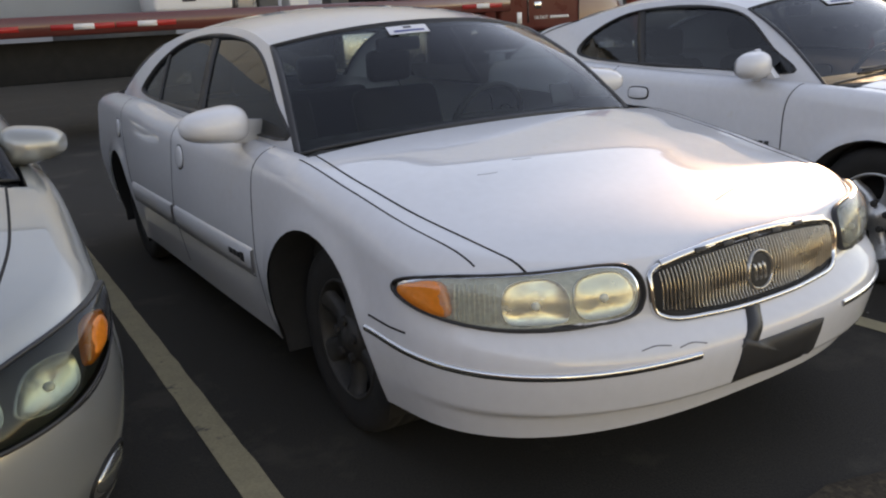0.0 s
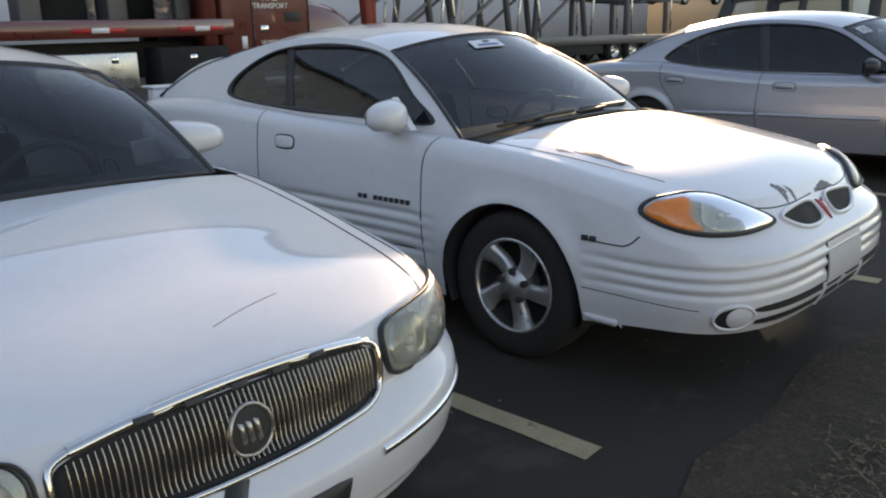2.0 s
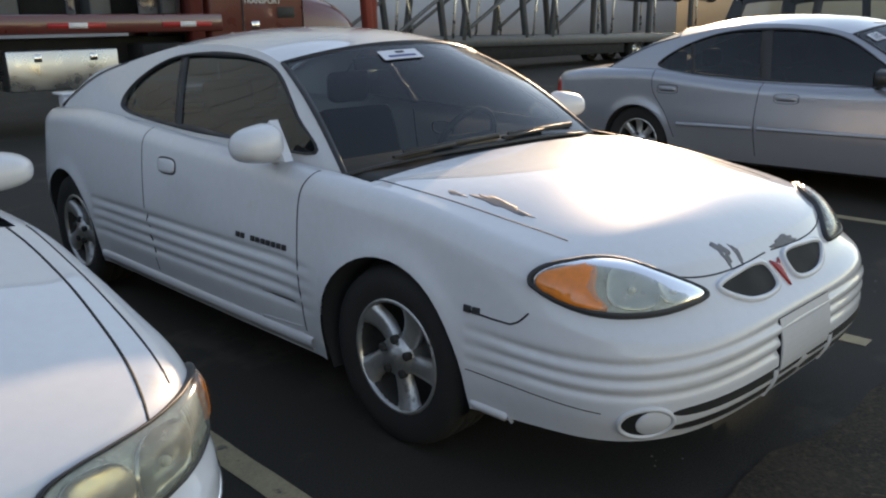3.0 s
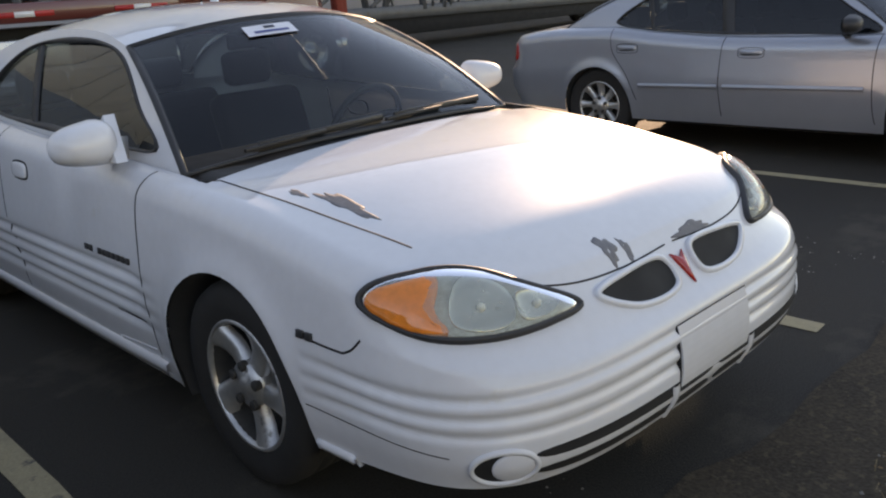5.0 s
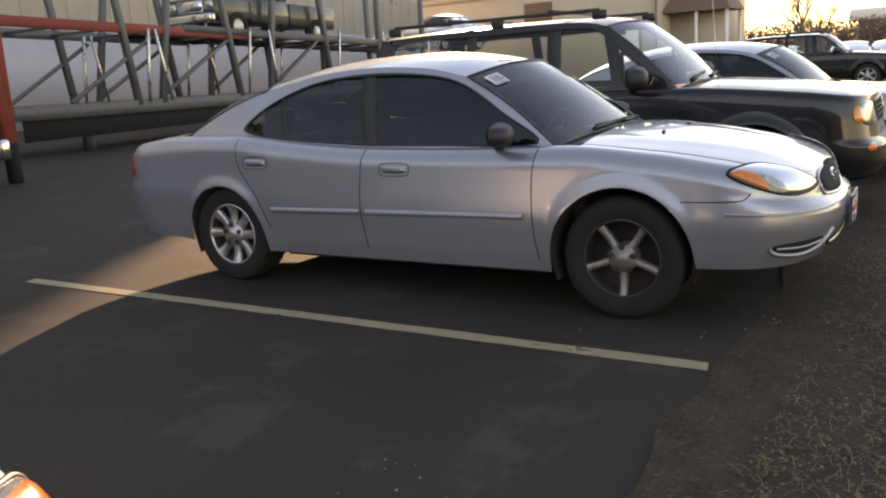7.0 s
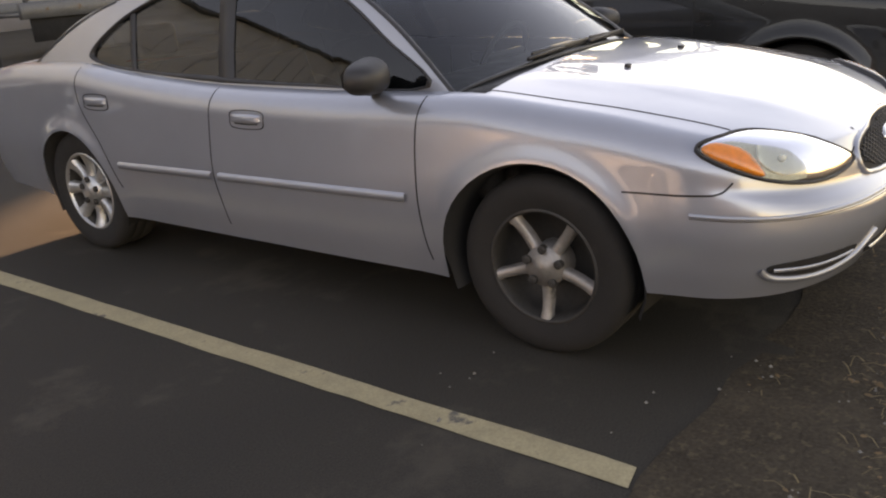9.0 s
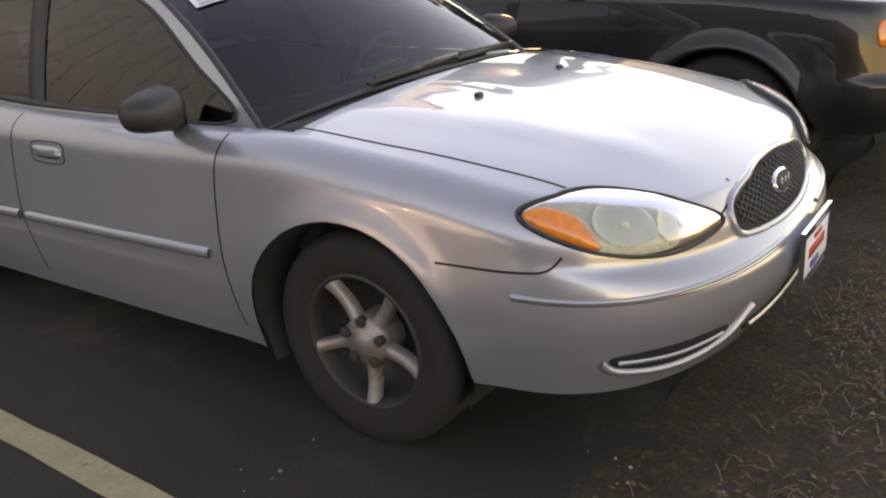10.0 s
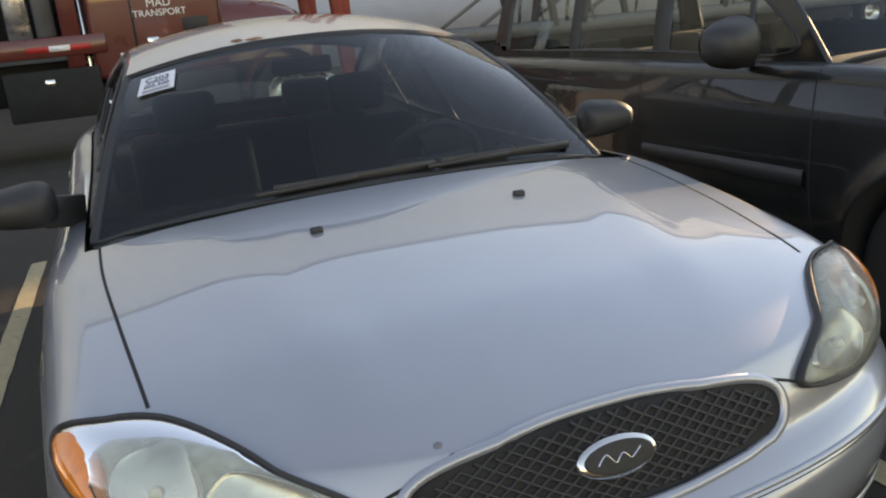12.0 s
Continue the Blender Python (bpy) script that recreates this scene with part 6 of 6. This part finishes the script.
frame_red = thing("red_post_frame", "tall red steel frame before the trailer, on added black feet", "steel frame", pose(10.58, 12.1, 0))
for y in (0.0, 2.3):
    part("post", beam((0.10, y, 0.62), (-0.16, y, 4.9), 0.19, 0.16), REDSTEEL, frame_red)
    part("post", beam((0.16, y, 0.62), (0.20, y, 4.9), 0.15, 0.14), REDSTEEL, frame_red)
    # added black leg: its colour stands for the shadowed dark below the red post
    part("shade_foot", box(0.04, 0.22, y - 0.09, y + 0.09, 0.0, 0.66, 0.02, 1), UNDER, frame_red)
part("cross_beam", beam((0.19, 0.0, 2.3), (0.19, 2.3, 2.3), 0.12, 0.16), REDSTEEL, frame_red)
part("cross_beam", beam((-0.05, 0.0, 4.7), (-0.05, 2.3, 4.7), 0.14, 0.16), REDSTEEL, frame_red)

# pickup and a saloon on the carrier
pickup = thing("dark_pickup", "dark green pickup truck carried on the trailer deck", "pickup", pose(19.6, 17.4, 2.48, 0, 2.6, 0))
PICK = material("dark_green_paint", (0.03, 0.045, 0.04), 0.35, coat=0.8, vary=0.15, scale=3)
part("bonnet", box(0.0, 1.5, -0.92, 0.92, 0.55, 1.15, 0.1, 3), PICK, pickup)
part("cab", box(1.4, 3.0, -0.9, 0.9, 0.5, 1.18, 0.06, 2), PICK, pickup)
gh = bmesh.new()
bmesh.ops.create_cube(gh, size=1, matrix=Matrix.LocRotScale((2.3, 0, 1.48), None, (1.5, 1.7, 0.6)))
for v in gh.verts:
    if v.co.z > 1.5:
        v.co.x = 2.3 + (v.co.x - 2.3) * 0.68 + 0.1
        v.co.y *= 0.86
bmesh.ops.bevel(gh, geom=gh.edges[:], offset=0.05, segments=2, affect="EDGES")
part("cab_top", gh, PICK, pickup)
for y in (-0.80, 0.80):
    part("side_glass", box(1.95, 2.85, y - 0.03, y + 0.03, 1.28, 1.62, 0.02, 1), TINTED, pickup)
part("front_glass", beam((1.68, 0, 1.27), (1.93, 0, 1.66), 1.35, 0.03), GLASS, pickup)
part("bed", box(3.02, 5.1, -0.92, 0.92, 0.5, 1.15, 0.05, 2), PICK, pickup)
part("bumper", box(-0.15, 0.05, -0.9, 0.9, 0.45, 0.68, 0.04, 2), CHROME, pickup)
part("grille", box(-0.02, 0.02, -0.5, 0.5, 0.75, 1.05, 0.02, 1), CHROME, pickup)
for y in (-0.7, 0.7):
    part("headlight", box(-0.03, 0.03, y - 0.16, y + 0.16, 0.78, 1.02, 0.02, 1), REFLECTOR, pickup)
    part("tail_lamp", box(5.08, 5.13, y - 0.1, y + 0.1, 0.75, 1.05, 0.02, 1), REDLENS, pickup)
for x in (0.85, 4.2):
    for y in (-0.95, 0.72):
        w = part("wheel", lathe([(0.001, -0.01), (0.1, -0.01), (0.2, 0.02), (0.22, 0.03)], "y", 20), ALLOY, pickup, at=pose(x, y, 0.38))
        part("tyre", lathe([(0.2, 0.22), (0.36, 0.22), (0.38, 0.18), (0.38, 0.03), (0.35, -0.01), (0.22, -0.01)], "y", 28), RUBBER, w)
tagged(copy_thing(pewter, pose(30.6, 17.4, 2.05, 0, 2.6, -90)), "grey car carried at the back of the trailer", "car")

# ---- buildings ----
wall_a = thing("metal_warehouse", "long pale metal warehouse behind the trailer with grey lower band", "building", pose(0, 30, 0))
part("wall", box(-45, 51.4, 0, 0.3, 3.6, 19), SIDING, wall_a)
part("lower_wall", box(-45, 51.4, -0.05, 0.3, 0, 3.6), SIDINGLOW, wall_a, "blue-grey lower wall band")
part("roof", box(-45.3, 51.7, -0.3, 18, 19, 19.3), STEEL, wall_a)
part("end_wall", box(51.1, 51.4, 0.3, 17.5, 0, 19), SIDING, wall_a)
for x in np.arange(-20, 51, 1.0):
    part("siding_rib", box(x - 0.04, x + 0.04, -0.04, 0.0, 3.62, 19), SIDING, wall_a)
part("roller_door", box(2.0, 6.0, -0.09, -0.05, 0, 3.5), STEEL, wall_a, "grey roller shutter door")

# added wall, always out of view: blocks low western sky to dim the car flanks
west = part("unseen_west_wall", box(-15.2, -14.8, -30, 29, 0, 6.5, 0.02, 1), SKYBLOCK)
tagged(west, "plain dark unseen wall added to hold low western sky off the car flanks", "wall", kind="structure")

shop = thing("stucco_building", "tan stucco building with white door beyond the lot", "building", pose(58, 16, 0, 0, 0, 0))
part("wall", box(0, 0.3, 0, 18, 0, 6.4), STUCCO, shop)
part("wall", box(0.3, 26, 0, 0.3, 0, 6.4), STUCCO, shop)
part("wall", box(0.3, 26, 17.7, 18, 0, 6.4), STUCCO, shop)
part("roof", box(-0.2, 26.2, -0.2, 18.2, 6.4, 6.6), BROWN, shop)
dr = part("door", box(-0.06, 0.0, 1.4, 2.9, 0, 3.4, 0.02, 1), TAPEWHITE, shop, "white painted door")
part("door_surround", box(-0.09, -0.061, 1.25, 1.4, 0, 3.5), BROWN, dr)
part("opening", box(-0.08, 0.0, 7.5, 9.6, 3.2, 5.4, 0.02, 1), BROWN, shop, "dark boarded loft opening")
part("parapet", box(-0.12, 0.0, 0, 18, 6.0, 6.4), STUCCO, shop)
part("drain_pipe", beam((-0.08, 0.25, 0), (-0.08, 0.25, 6.3), 0.12, 0.12, True), STEEL, shop)
porch = thing("porch", "small porch with brown hipped roof on posts", "porch", pose(58.6, 11.9, 0))
bm = bmesh.new()
bmesh.ops.create_cone(bm, cap_ends=True, segments=4, radius1=3.1, radius2=2.0, depth=1.3, matrix=Matrix.Translation((2, 2, 4.6)) @ Matrix.Rotation(radians(45), 4, "Z"))
part("roof", bm, BROWN, porch, "brown shingle roof", smooth=False)
for x, y in ((0.1, 0.1), (0.1, 2.0), (3.9, 0.1)):
    part("post", box(x - 0.09, x + 0.09, y - 0.09, y + 0.09, 0, 4.0), TAPEWHITE, porch)
part("back_wall", box(1.5, 1.7, 0.3, 4.0, 0, 4.0), STUCCO, porch)
lowb = thing("long_shed", "long low shed with pale roof far off", "building", pose(120, -6, 0))
part("wall", box(0, 8, -60, 16, 0, 4.0), BROWN, lowb)
part("roof", box(-0.6, 9, -61, 17, 4.0, 5.4, 0.3, 1), SIDING, lowb, "pale metal roof")


# ---- trees and scrub ----
def bare_tree(x, y, h, seed):
    rnd = random.Random(seed)
    vs, fs = [], []

    def limb(a, way, ln, r, depth):
        b = a + way * ln
        base = len(vs)
        side = way.orthogonal().normalized()
        up = way.cross(side)
        n = 5 if depth < 3 else 3
        for p, rr in ((a, r), (b, r * 0.62)):
            for i in range(n):
                q = 2 * math.pi * i / n
                vs.append(p + (side * math.cos(q) + up * math.sin(q)) * rr)
        for i in range(n):
            fs.append((base + i, base + (i + 1) % n, base + n + (i + 1) % n, base + n + i))
        if depth < 7:
            for _ in range(3 if depth in (0, 1, 2, 3) else 2):
                w = (way + Vector((rnd.uniform(-0.7, 0.7), rnd.uniform(-0.7, 0.7), rnd.uniform(-0.15, 0.55)))).normalized()
                limb(a + way * ln * rnd.uniform(0.75, 1.0), w, ln * rnd.uniform(0.62, 0.82), r * 0.58, depth + 1)
    limb(Vector((0, 0, 0)), Vector((0.03, 0.02, 1)).normalized(), h * 0.22, h * 0.03, 0)
    t = thing("bare_tree", "leafless tree with fine twigs in winter", "tree", pose(x, y, 0))
    part("trunk", (vs, fs), BARK, t)


bare_tree(64, 8.3, 7.6, 11)
bare_tree(80, 1.0, 7.0, 12)
bare_tree(96, 11.0, 8.0, 13)


def scrub(x0, x1, y0, y1, n, h, seed):
    rnd = random.Random(seed)
    vs, fs = [], []
    for _ in range(n):
        x, y, z = rnd.uniform(x0, x1), rnd.uniform(y0, y1), 0
        hh = h * rnd.uniform(0.5, 1.0)
        for k in range(14):
            a, s = rnd.uniform(0, 6.28), rnd.uniform(0.15, 0.45)
            px, py, pz = x + rnd.gauss(0, 0.8), y + rnd.gauss(0, 0.8), rnd.uniform(0, hh)
            b = len(vs)
            vs.extend([(px, py, pz), (px + s * math.cos(a), py + s * math.sin(a), pz + s * rnd.uniform(0.2, 1)), (px + 0.4 * s * math.cos(a + 1.3), py + 0.4 * s * math.sin(a + 1.3), pz + 0.6 * s)])
            fs.append((b, b + 1, b + 2))
    return tagged(part("far_scrub", (vs, fs), HEDGE, smooth=False), "brown winter scrub far across the lot", "scrub", kind="stuff")


scrub(104, 116, -70, 30, 5200, 4.2, 21)
